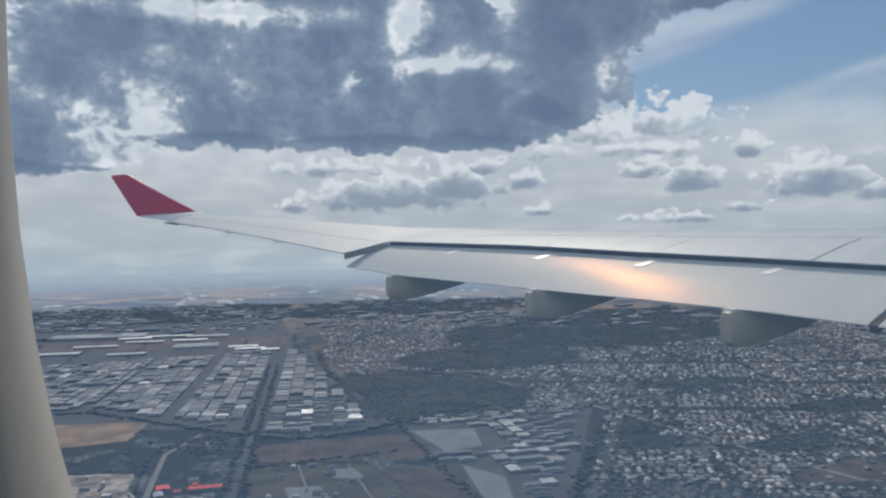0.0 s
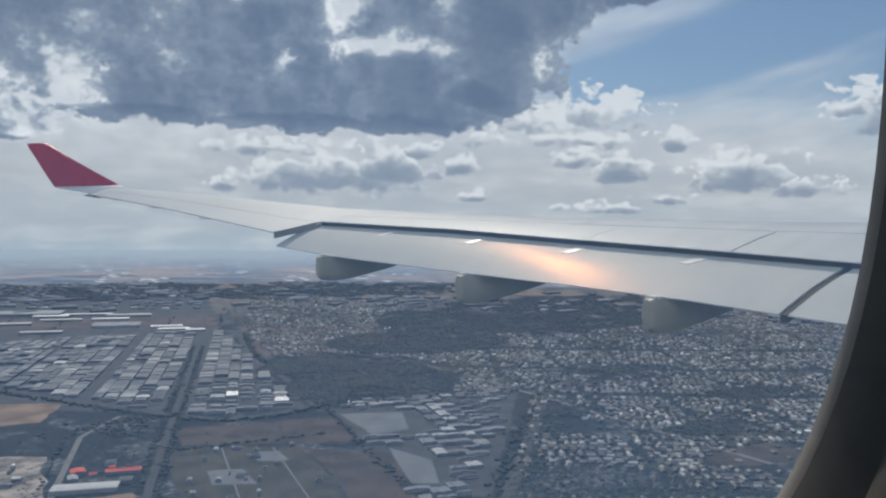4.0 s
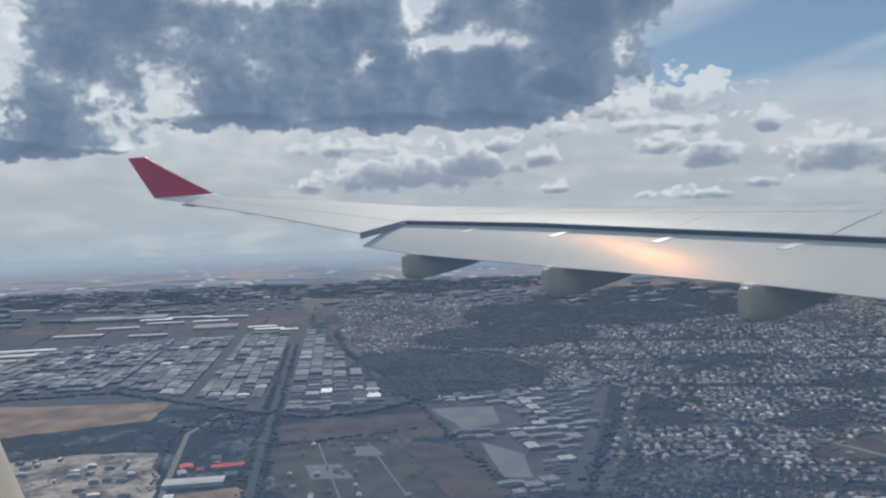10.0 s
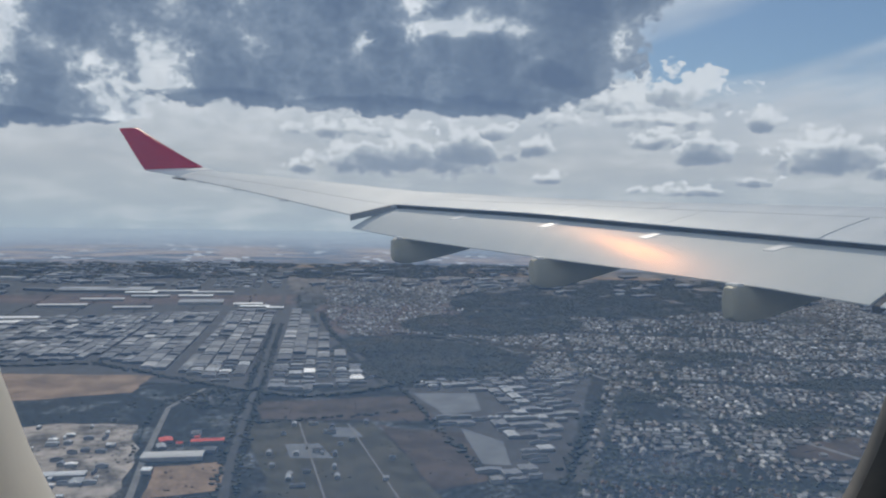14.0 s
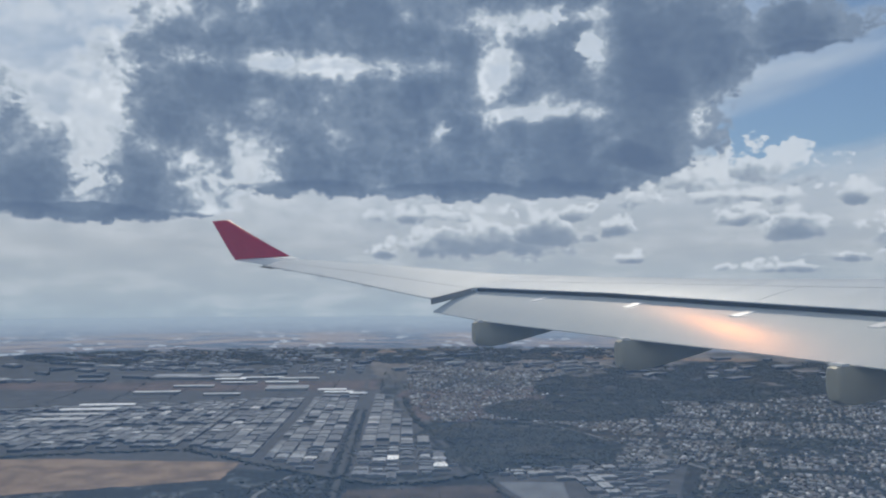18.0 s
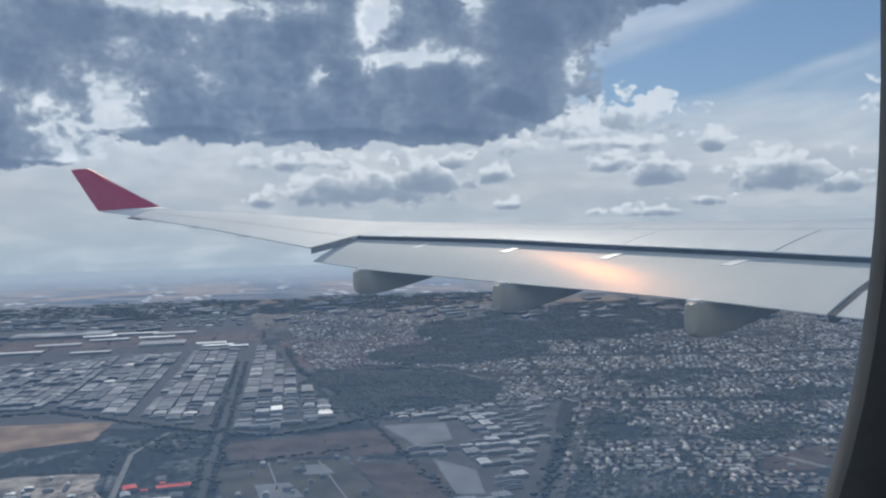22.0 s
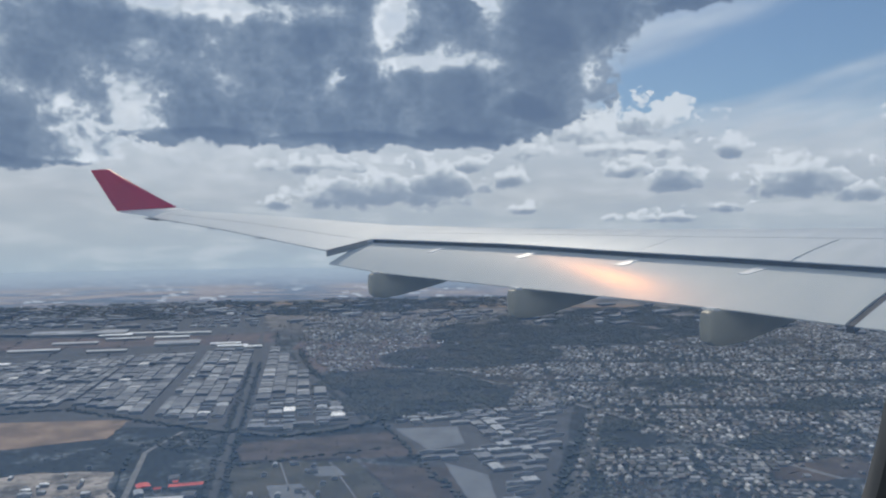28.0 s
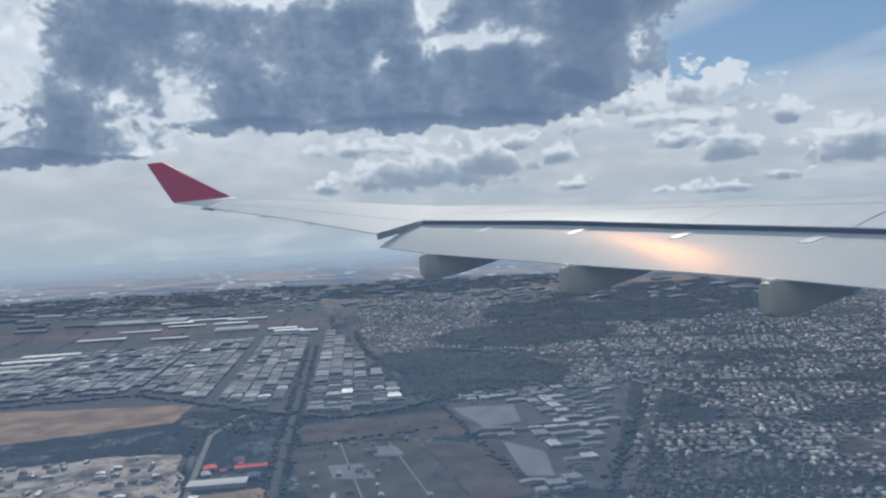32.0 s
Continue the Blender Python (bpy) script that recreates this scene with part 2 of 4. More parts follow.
veil_col = w.mix(w.smooth(soft, 0.48, 0.70, 0.0, 0.40), veil_col, (0.78, 0.78, 0.76))
glow = w.math("MULTIPLY", w.smooth(az, 45.0, 0.0), w.math("MULTIPLY", w.smooth(el, 2.0, 8.0), w.smooth(ragged, -0.10, 0.10)))
veil_col = w.mix(w.math("MULTIPLY", glow, 0.55), veil_col, (0.84, 0.84, 0.82))
veil_col = w.mix(w.smooth(opened, -0.5, 0.5, 0.0, 0.5), veil_col, (0.88, 0.88, 0.86))
sky = w.mix(veil, clear.outputs[2], veil_col)
sky = w.mix(w.math("MULTIPLY", heap_mask, 0.88), sky, heap_col)
sky = w.mix(bank_mask, sky, bank_col)
back = w.add("ShaderNodeBackground")
w.put(sky, back.inputs[0])
w.put(1.0, back.inputs[1])
w.put(back.outputs[0], w.add("ShaderNodeOutputWorld").inputs[0])
world.cycles.sampling_method = "MANUAL"
world.cycles.sample_map_resolution = 512

sun_data = bpy.data.lights.new("sun", "SUN")
sun_data.energy, sun_data.angle, sun_data.color = 2.6, radians(1.6), (1.0, 0.84, 0.64)
sun = new("sun", sun_data)
sa, se = radians(SUN_AZ), radians(SUN_EL)
sun.matrix_world = look((0, 0, ALT + 60), Vector((0, 0, ALT + 60)) - Vector((math.sin(sa) * math.cos(se), math.cos(sa) * math.cos(se), math.sin(se))))

# ---- materials ----


def material(name):
    m = bpy.data.materials.new(name)
    m.use_nodes = True
    net = Net(m.node_tree)
    net.bsdf = net.nodes["Principled BSDF"]
    net.at = net.add("ShaderNodeTexCoord").outputs["Object"]
    return m, net


def surface(name, dark, light, scale, rough=0.6, metal=0.0, bump=0.0, grain=None, coat=0.0, per_piece=0.0, spread=(0.3, 0.7)):
    """A mottled surface: two tones mixed by noise at two scales, with relief."""
    m, n = material(name)
    big = n.noise(n.at, scale, 5.0, 0.6)
    fine = n.noise(n.at, grain or scale * 9.0, 3.0, 0.6)
    fac = n.smooth(n.math("ADD", n.math("MULTIPLY", big, 0.7), n.math("MULTIPLY", fine, 0.3)), *spread)
    col = n.mix(fac, dark, light)
    if per_piece:
        info = n.add("ShaderNodeObjectInfo")
        val = n.add("ShaderNodeHueSaturation")
        n.put(n.smooth(info.outputs["Random"], 0.0, 1.0, 1.0 - per_piece, 1.0 + per_piece), val.inputs["Value"])
        n.put(col, val.inputs["Color"])
        col = val.outputs[0]
    n.put(col, n.bsdf.inputs["Base Color"])
    n.put(n.smooth(fine, 0.2, 0.8, rough * 0.85, min(1.0, rough * 1.15)), n.bsdf.inputs["Roughness"])
    n.bsdf.inputs["Metallic"].default_value = metal
    n.bsdf.inputs["Coat Weight"].default_value = coat
    if bump:
        b = n.add("ShaderNodeBump")
        b.inputs["Strength"].default_value = bump
        b.inputs["Distance"].default_value = 0.4 / (grain or scale * 9.0)
        n.put(fine, b.inputs["Height"])
        n.put(b.outputs[0], n.bsdf.inputs["Normal"])
    return m


def islands(name, stops, rough=0.7):
    """Colour picked at random for each joined piece."""
    m, n = material(name)
    pick = n.add("ShaderNodeNewGeometry").outputs["Random Per Island"]
    col = n.ramp(pick, stops)
    col = n.mix(n.smooth(n.noise(n.at, 0.12, 3.0), 0.3, 0.75, 0.0, 0.35), col, (0.10, 0.10, 0.10))
    n.put(col, n.bsdf.inputs["Base Color"])
    n.bsdf.inputs["Roughness"].default_value = rough
    return m


def wing_paint(name, dark, light, rough, gloss=0.5, tint=(1.0, 1.0, 1.0)):
    """White-grey aircraft paint, streaked along the airflow."""
    m, n = material(name)
    stretch = n.add("ShaderNodeMapping")
    stretch.inputs["Scale"].default_value = (0.35, 2.2, 1.0)
    n.put(n.at, stretch.inputs["Vector"])
    streaks = n.noise(stretch.outputs[0], 1.6, 6.0, 0.6)
    spots = n.noise(n.at, 7.0, 4.0, 0.6)
    fac = n.smooth(n.math("ADD", n.math("MULTIPLY", streaks, 0.65), n.math("MULTIPLY", spots, 0.35)), 0.3, 0.68)
    n.put(n.mix(fac, dark, light), n.bsdf.inputs["Base Color"])
    n.put(n.smooth(spots, 0.2, 0.8, rough * 0.9, rough * 1.12), n.bsdf.inputs["Roughness"])
    n.bsdf.inputs["Specular IOR Level"].default_value = gloss
    n.bsdf.inputs["Specular Tint"].default_value = (*tint, 1.0)
    b = n.add("ShaderNodeBump")
    b.inputs["Strength"].default_value, b.inputs["Distance"].default_value = 0.05, 0.01
    n.put(n.noise(n.at, 2.5, 2.0), b.inputs["Height"])
    n.put(b.outputs[0], n.bsdf.inputs["Normal"])
    return m


M_WING = wing_paint("wing_paint", (0.485, 0.525, 0.55), (0.59, 0.625, 0.645), 0.42)
M_BOX = wing_paint("wing_box_paint", (0.41, 0.445, 0.475), (0.515, 0.545, 0.57), 0.45)
M_FLAP = wing_paint("flap_paint", (0.46, 0.50, 0.515), (0.53, 0.56, 0.565), 0.5, 0.1)
n = Net(M_FLAP.node_tree)  # orange gloss put in to colour the sun's glint on the flap
sun_glint, blend = n.add("ShaderNodeBsdfGlossy"), n.add("ShaderNodeMixShader")
sun_glint.inputs["Color"].default_value, sun_glint.inputs["Roughness"].default_value = (1.0, 0.37, 0.075, 1.0), 0.25
blend.inputs[0].default_value = 0.0125
n.put(n.nodes["Principled BSDF"].outputs[0], blend.inputs[1])
n.put(sun_glint.outputs[0], blend.inputs[2])
n.put(blend.outputs[0], n.nodes["Material Output"].inputs[0])
M_RED = surface("winglet_red", (0.48, 0.004, 0.022), (0.57, 0.008, 0.030), 1.5, rough=0.4)
M_FAIRING = surface("fairing_grey", (0.36, 0.335, 0.25), (0.44, 0.41, 0.315), 2.0, rough=0.5)
# near-black, for painted shade in gaps and for small fittings
M_COVE = surface("shade_and_fitting_dark", (0.040, 0.034, 0.026), (0.075, 0.066, 0.052), 3.0, rough=0.7)
M_MARK = surface("bright_metal", (0.75, 0.75, 0.74), (0.85, 0.85, 0.84), 6.0, rough=0.35)
M_SEAL = surface("seal_grey", (0.22, 0.22, 0.21), (0.30, 0.30, 0.285), 5.0, rough=0.6)
M_TRIM = surface("trim_plastic", (0.72, 0.74, 0.72), (0.80, 0.82, 0.80), 14.0, rough=0.55, bump=0.1, grain=900.0)
M_LIP = surface("window_lip", (0.24, 0.238, 0.232), (0.32, 0.318, 0.31), 20.0, rough=0.5)
M_REVEAL = surface("window_reveal", (0.062, 0.068, 0.072), (0.100, 0.106, 0.110), 25.0, rough=0.6)
M_RUBBER = surface("window_gasket", (0.020, 0.022, 0.025), (0.045, 0.048, 0.052), 30.0, rough=0.65)
M_CABIN = surface("cabin_panel", (0.50, 0.50, 0.48), (0.58, 0.58, 0.56), 3.0, rough=0.6)
M_SKIN = surface("fuselage_skin", (0.62, 0.63, 0.64), (0.72, 0.73, 0.73), 1.2, rough=0.4)


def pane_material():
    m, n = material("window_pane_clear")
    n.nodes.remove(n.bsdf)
    veil_mottle = n.noise(n.at, 14.0, 4.0, 0.6)
    haze = n.smooth(veil_mottle, 0.2, 0.9, 0.056, 0.088)
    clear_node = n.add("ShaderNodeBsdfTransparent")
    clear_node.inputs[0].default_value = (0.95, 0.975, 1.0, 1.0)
    # bluish veil on the pane, standing in for haze in the air
    air_veil = n.add("ShaderNodeBsdfTranslucent")
    air_veil.inputs[0].default_value = (0.20, 0.465, 0.98, 1.0)
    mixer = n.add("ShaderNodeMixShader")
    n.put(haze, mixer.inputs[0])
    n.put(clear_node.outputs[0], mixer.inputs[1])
    n.put(air_veil.outputs[0], mixer.inputs[2])
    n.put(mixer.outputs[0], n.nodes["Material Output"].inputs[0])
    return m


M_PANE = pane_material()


def ground_material():
    m, n = material("ground_cover")
    patch = n.noise(n.at, 0.0016, 5.0, 0.6)
    mid = n.noise(n.at, 0.010, 5.0, 0.65)
    fine = n.noise(n.at, 0.09, 4.0, 0.7)
    # grass and woods, blued in colour in place of haze
    hazed_green = n.mix(n.smooth(fine, 0.35, 0.7), (0.024, 0.032, 0.038), (0.062, 0.071, 0.077))
    dry = n.mix(n.smooth(fine, 0.3, 0.7), (0.085, 0.066, 0.050), (0.15, 0.115, 0.085))
    grey = n.mix(n.smooth(fine, 0.45, 0.6), (0.068, 0.076, 0.080), (0.21, 0.225, 0.235))
    col = n.mix(n.smooth(n.math("ADD", patch, n.math("MULTIPLY", mid, 0.5)), 0.78, 0.98), hazed_green, dry)
    col = n.mix(n.smooth(mid, 0.50, 0.62, 0.0, 0.75), col, grey)
    # far plain: dry farmland in long strips, paled with distance for haze
    sep = n.add("ShaderNodeSeparateXYZ")
    n.put(n.at, sep.inputs[0])
    reach = n.math("SQRT", n.math("ADD", n.math("MULTIPLY", sep.outputs[0], sep.outputs[0]), n.math("MULTIPLY", sep.outputs[1], sep.outputs[1])))
    strips = n.smooth(n.noise(n.at, 0.0045, 5.0, 0.7), 0.40, 0.58, 0.25, 0.85)
    col = n.mix(n.math("MULTIPLY", strips, n.smooth(reach, 2700.0, 3700.0)), col, (0.24, 0.222, 0.21))
    n.put(col, n.bsdf.inputs["Base Color"])
    n.bsdf.inputs["Roughness"].default_value = 0.95
    n.bsdf.inputs["Specular IOR Level"].default_value = 0.1
    return m


def ridge_material():
    """Small far fields, woods, roofs; haze painted as glow, paler, bluer towards the horizon."""
    m, n = material("painted_haze_hills")
    sep = n.add("ShaderNodeSeparateXYZ")
    n.put(n.at, sep.inputs[0])
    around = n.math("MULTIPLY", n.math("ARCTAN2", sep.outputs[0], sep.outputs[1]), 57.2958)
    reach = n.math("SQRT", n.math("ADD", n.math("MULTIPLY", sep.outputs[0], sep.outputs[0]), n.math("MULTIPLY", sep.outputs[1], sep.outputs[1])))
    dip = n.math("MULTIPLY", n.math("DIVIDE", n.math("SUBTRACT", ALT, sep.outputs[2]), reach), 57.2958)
    wave = n.noise(n.xyz(n.math("MULTIPLY", around, 0.22), n.math("MULTIPLY", dip, 2.4)), 1.0, 7.0, 0.66)
    cell = n.add("ShaderNodeTexVoronoi")
    cell.voronoi_dimensions, cell.distance = "2D", "CHEBYCHEV"
    n.put(n.xyz(n.math("MULTIPLY_ADD", wave, 5.0, n.math("MULTIPLY", around, 1.9)), n.math("MULTIPLY_ADD", wave, 3.0, n.math("MULTIPLY", dip, 9.0))), cell.inputs["Vector"])
    cell.inputs["Scale"].default_value = 1.0
    pick = n.add("ShaderNodeSeparateColor")
    n.put(cell.outputs["Color"], pick.inputs[0])
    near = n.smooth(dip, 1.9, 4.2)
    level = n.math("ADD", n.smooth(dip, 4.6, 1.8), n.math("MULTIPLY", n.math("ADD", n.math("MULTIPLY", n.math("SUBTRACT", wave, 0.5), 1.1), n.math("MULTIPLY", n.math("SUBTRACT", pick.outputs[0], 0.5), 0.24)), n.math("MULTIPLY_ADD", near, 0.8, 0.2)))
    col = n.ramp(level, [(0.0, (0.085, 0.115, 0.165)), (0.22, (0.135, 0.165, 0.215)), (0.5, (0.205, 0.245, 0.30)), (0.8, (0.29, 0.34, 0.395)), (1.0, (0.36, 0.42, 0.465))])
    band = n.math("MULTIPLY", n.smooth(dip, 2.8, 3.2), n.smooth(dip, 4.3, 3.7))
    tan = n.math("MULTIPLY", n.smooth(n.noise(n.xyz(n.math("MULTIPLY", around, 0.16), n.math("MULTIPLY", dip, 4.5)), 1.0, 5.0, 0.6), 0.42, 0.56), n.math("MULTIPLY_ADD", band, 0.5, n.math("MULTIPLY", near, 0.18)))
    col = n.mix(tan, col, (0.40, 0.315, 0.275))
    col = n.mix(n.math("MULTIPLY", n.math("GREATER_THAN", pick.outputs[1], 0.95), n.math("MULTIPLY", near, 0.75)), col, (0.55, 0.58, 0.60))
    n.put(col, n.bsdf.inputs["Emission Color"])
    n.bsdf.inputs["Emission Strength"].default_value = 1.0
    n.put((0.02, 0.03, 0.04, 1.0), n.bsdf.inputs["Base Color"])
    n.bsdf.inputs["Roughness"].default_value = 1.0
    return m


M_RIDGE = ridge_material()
M_GROUND = ground_material()
M_DRY = surface("dry_grass", (0.13, 0.095, 0.068), (0.27, 0.19, 0.132), 0.012, rough=0.95, grain=0.12, spread=(0.40, 0.60))
M_BROWN = surface("brown_field", (0.034, 0.030, 0.029), (0.078, 0.060, 0.051), 0.014, rough=0.95, grain=0.10, spread=(0.40, 0.60))
M_OLIVE = surface("olive_field", (0.026, 0.031, 0.027), (0.066, 0.064, 0.050), 0.016, rough=0.95, grain=0.10, spread=(0.40, 0.60))
M_YARD = surface("pale_yard", (0.060, 0.058, 0.056), (0.38, 0.345, 0.31), 0.016, rough=0.95, grain=0.06, spread=(0.38, 0.62))
M_RUDDY = surface("ruddy_earth", (0.062, 0.052, 0.056), (0.115, 0.086, 0.084), 0.010, rough=0.95, grain=0.10, spread=(0.40, 0.60))
M_PLOT = surface("estate_asphalt", (0.032, 0.037, 0.045), (0.068, 0.075, 0.086), 0.02, rough=0.9, grain=0.2)
M_LOT = surface("concrete_lot", (0.105, 0.12, 0.14), (0.17, 0.187, 0.21), 0.02, rough=0.9, grain=0.2)
M_ROAD = surface("road_asphalt", (0.12, 0.12, 0.12), (0.19, 0.19, 0.185), 0.05, rough=0.9)
M_DARKROAD = surface("tree_lined_road", (0.035, 0.040, 0.045), (0.07, 0.075, 0.08), 0.05, rough=0.9)
M_WALL = surface("shed_wall", (0.22, 0.22, 0.22), (0.32, 0.32, 0.31), 0.1, rough=0.8, per_piece=0.25)
M_ROOF = [surface("sheet_roof_" + n, d, l, 0.05, rough=0.7, per_piece=0.3, grain=0.5) for n, d, l in
          (("grey", (0.088, 0.105, 0.130), (0.135, 0.155, 0.188)), ("slate", (0.055, 0.067, 0.086), (0.095, 0.112, 0.138)),
           ("pale", (0.20, 0.22, 0.245), (0.30, 0.325, 0.35)), ("white", (0.66, 0.68, 0.69), (0.80, 0.81, 0.81)), ("red", (0.36, 0.045, 0.04), (0.48, 0.07, 0.06)))]
M_HOUSES = islands("house_cluster", [(0.0, (0.055, 0.058, 0.065)), (0.25, (0.13, 0.135, 0.14)), (0.45, (0.15, 0.13, 0.115)), (0.66, (0.22, 0.225, 0.23)), (0.90, (0.33, 0.34, 0.345)), (1.0, (0.58, 0.58, 0.58))])
M_GARDEN = islands("garden_crowns", [(0.0, (0.036, 0.050, 0.044)), (0.5, (0.068, 0.084, 0.070)), (1.0, (0.12, 0.13, 0.105))], 0.9)
# crown colours cooled towards blue to stand in for distance haze
M_LEAVES = islands("hazed_tree_crowns", [(0.0, (0.019, 0.030, 0.033)), (0.5, (0.027, 0.040, 0.041)), (1.0, (0.040, 0.053, 0.050))], 0.9)
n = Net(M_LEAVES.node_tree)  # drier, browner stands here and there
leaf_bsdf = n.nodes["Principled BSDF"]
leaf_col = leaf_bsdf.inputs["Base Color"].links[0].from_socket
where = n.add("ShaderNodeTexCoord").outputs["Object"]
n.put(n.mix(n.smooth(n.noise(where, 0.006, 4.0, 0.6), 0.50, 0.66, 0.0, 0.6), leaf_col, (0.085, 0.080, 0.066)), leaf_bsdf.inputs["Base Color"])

# ---- small builders ----


def link(name, bm, mat, parent=None, label="", smooth=False):
    me = bpy.data.meshes.new(name)
    bmesh.ops.recalc_face_normals(bm, faces=bm.faces)
    bm.to_mesh(me)
    bm.free()
    me.materials.append(mat)
    if smooth:
        me.shade_smooth()
        me.set_sharp_from_angle(angle=radians(38))
    ob = new(name, me)
    ob.parent = parent
    if label:
        tagged(ob, label)
    return ob


def part(name, bm, mat, parent, label="", smooth=False):
    return link(name, bm, mat, parent, label, smooth)


def raw(name, verts, faces, mat, parent=None, smooth=False):
    me = bpy.data.meshes.new(name)
    me.from_pydata(verts, [], faces)
    me.materials.append(mat)
    if smooth:
        me.shade_smooth()
    ob = new(name, me)
    ob.parent = parent
    return ob


def box(bm, lo, hi, bevel=0.0):
    v = bmesh.ops.create_cube(bm, size=1.0)["verts"]
    for p in v:
        p.co = Vector([lo[i] if p.co[i] < 0 else hi[i] for i in range(3)])
    if bevel:
        edges = {e for p in v for e in p.link_edges}
        bmesh.ops.bevel(bm, geom=list(edges), offset=bevel, segments=2, affect="EDGES")


def lerp(x, table):
    return float(np.interp(x, [a for a, _ in table], [b for _, b in table]))


def loft(bm, rings, closed=True, caps=True):
    """Skin a row of rings of points."""
    rows = [[bm.verts.new(p) for p in ring] for ring in rings]
    n = len(rows[0])
    for a, b in zip(rows, rows[1:]):
        for i in range(n if closed else n - 1):
            j = (i + 1) % n
            bm.faces.new((a[i], a[j], b[j], b[i]))
    if caps and closed:
        bm.faces.new(rows[0])
        bm.faces.new(rows[-1][::-1])
    return rows

# ---- land ----
RIM = ALT - 4940.0 * math.tan(radians(1.8))  # the far rim of the land, which the banking aircraft sees a little under its own level
FLAT, LIFT = 2200.0, 2600.0  # level out to FLAT; beyond, the land climbs to the far ridge


def height(x, y):
    r = np.hypot(x, y)
    u = np.clip((r - FLAT) / LIFT, 0.0, 0.9)
    true = np.where(r > FLAT, FLAT - LIFT * np.log(1.0 - u), np.maximum(r, 1.0))
    z = np.where(r > FLAT, ALT * (1.0 - np.minimum(r, FLAT + 0.9 * LIFT) / true), 0.0)
    return z


def sheet():
    radii = np.concatenate(([0.0], np.linspace(150, FLAT, 22), np.linspace(FLAT + 60, 4180, 40)))
    turns = np.radians(np.concatenate((np.arange(-60, 100, 1.0), np.arange(100, 300, 5.0))))
    x = np.outer(radii, np.sin(turns))
    y = np.outer(radii, np.cos(turns))
    z = height(x, y)
    k = len(turns)
    verts = np.stack((x, y, z), -1).reshape(-1, 3).tolist()
    faces = [(i * k + j, (i + 1) * k + j, (i + 1) * k + (j + 1) % k, i * k + (j + 1) % k) for i in range(len(radii) - 1) for j in range(k)]
    return raw("ground", verts, faces, M_GROUND, smooth=True)


tagged(sheet(), "wide dark plain of mixed woods, suburbs and dry farmland", "ground", kind="structure")


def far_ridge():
    """Glowing hills with painted haze at the limit of sight, all round."""
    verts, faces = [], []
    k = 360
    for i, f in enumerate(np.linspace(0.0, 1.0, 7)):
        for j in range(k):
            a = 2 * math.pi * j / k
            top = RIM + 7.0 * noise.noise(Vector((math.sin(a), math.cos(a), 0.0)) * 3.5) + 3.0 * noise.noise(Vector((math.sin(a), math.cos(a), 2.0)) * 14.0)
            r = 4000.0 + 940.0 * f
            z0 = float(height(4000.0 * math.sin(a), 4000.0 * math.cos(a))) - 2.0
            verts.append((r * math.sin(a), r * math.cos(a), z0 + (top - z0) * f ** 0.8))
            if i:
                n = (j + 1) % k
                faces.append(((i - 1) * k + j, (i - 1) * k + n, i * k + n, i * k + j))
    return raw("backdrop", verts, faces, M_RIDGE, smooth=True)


tagged(far_ridge(), "low blue hills with haze painted in as a glow at the horizon", "hills", kind="structure")


def patch(name, corners, mat, label, lift=0.6, n=14, ragged=14.0):
    """A plot of land laid over the ground, with an uneven outline."""
    a, b, c, d = [Vector((*p, 0.0)) for p in corners]
    verts, faces = [], []
    for i in range(n + 1):
        for j in range(n + 1):
            u, v = i / n, j / n
            p = a.lerp(b, u).lerp(d.lerp(c, u), v)
            q = noise.noise_vector(p * 0.012)
            q += 0.5 * noise.noise_vector(p * 0.05)
            p += ragged * Vector((q.x, q.y, 0.0))
            verts.append((p.x, p.y, float(height(p.x, p.y)) + lift))
            if i < n and j < n:
                k = i * (n + 1) + j
                faces.append((k, k + n + 1, k + n + 2, k + 1))
    return tagged(raw(name, verts, faces, mat, smooth=True), label, "field", kind="structure")


def road(name, points, width, mat, label, lift=1.2):
    verts, faces = [], []
    pts = [Vector((*p, 0.0)) for p in points]
    path = []
    for a, b in zip(pts, pts[1:]):
        steps = max(2, int((b - a).length / 40))
        path += [a.lerp(b, i / steps) for i in range(steps)]
    path.append(pts[-1])
    for i, p in enumerate(path):
        ahead = (path[min(i + 1, len(path) - 1)] - path[max(i - 1, 0)]).normalized()
        side = Vector((ahead.y, -ahead.x, 0.0)) * width / 2
        for q in (p - side, p + side):
            verts.append((q.x, q.y, float(height(q.x, q.y)) + lift))
        if i:
            k = 2 * i
            faces.append((k - 2, k - 1, k + 1, k))
    return tagged(raw(name, verts, faces, mat), label, "road", kind="structure")


patch("dry_field", [(-620, 1600), (-115, 1640), (-70, 1800), (-660, 1960)], M_DRY, "sunlit orange-brown field of dry grass")
patch("brown_field", [(120, 1375), (440, 1290), (445, 1480), (120, 1500)], M_BROWN, "bare brown field beside the industrial estate")
patch("tan_field", [(-60, 1040), (45, 1040), (45, 1160), (-50, 1165)], M_DRY, "small tan field of dry grass beside a road", ragged=6.0)
patch("pale_yard", [(-400, 1000), (-95, 960), (-85, 1400), (-440, 1450)], M_YARD, "pale dusty yards with scattered sheds", ragged=24.0)
patch("brown_field", [(-900, 960), (-430, 1000), (-470, 1470), (-950, 1480)], M_BROWN, "dull brown field beside dusty yards", ragged=24.0)
patch("olive_field", [(-900, 640), (-100, 640), (-110, 940), (-900, 940)], M_OLIVE, "dark olive rough grass beside a road", ragged=24.0)
patch("olive_field", [(95, 860), (330, 850), (320, 1300), (100, 1370)], M_OLIVE, "olive grass field crossed by thin tracks")
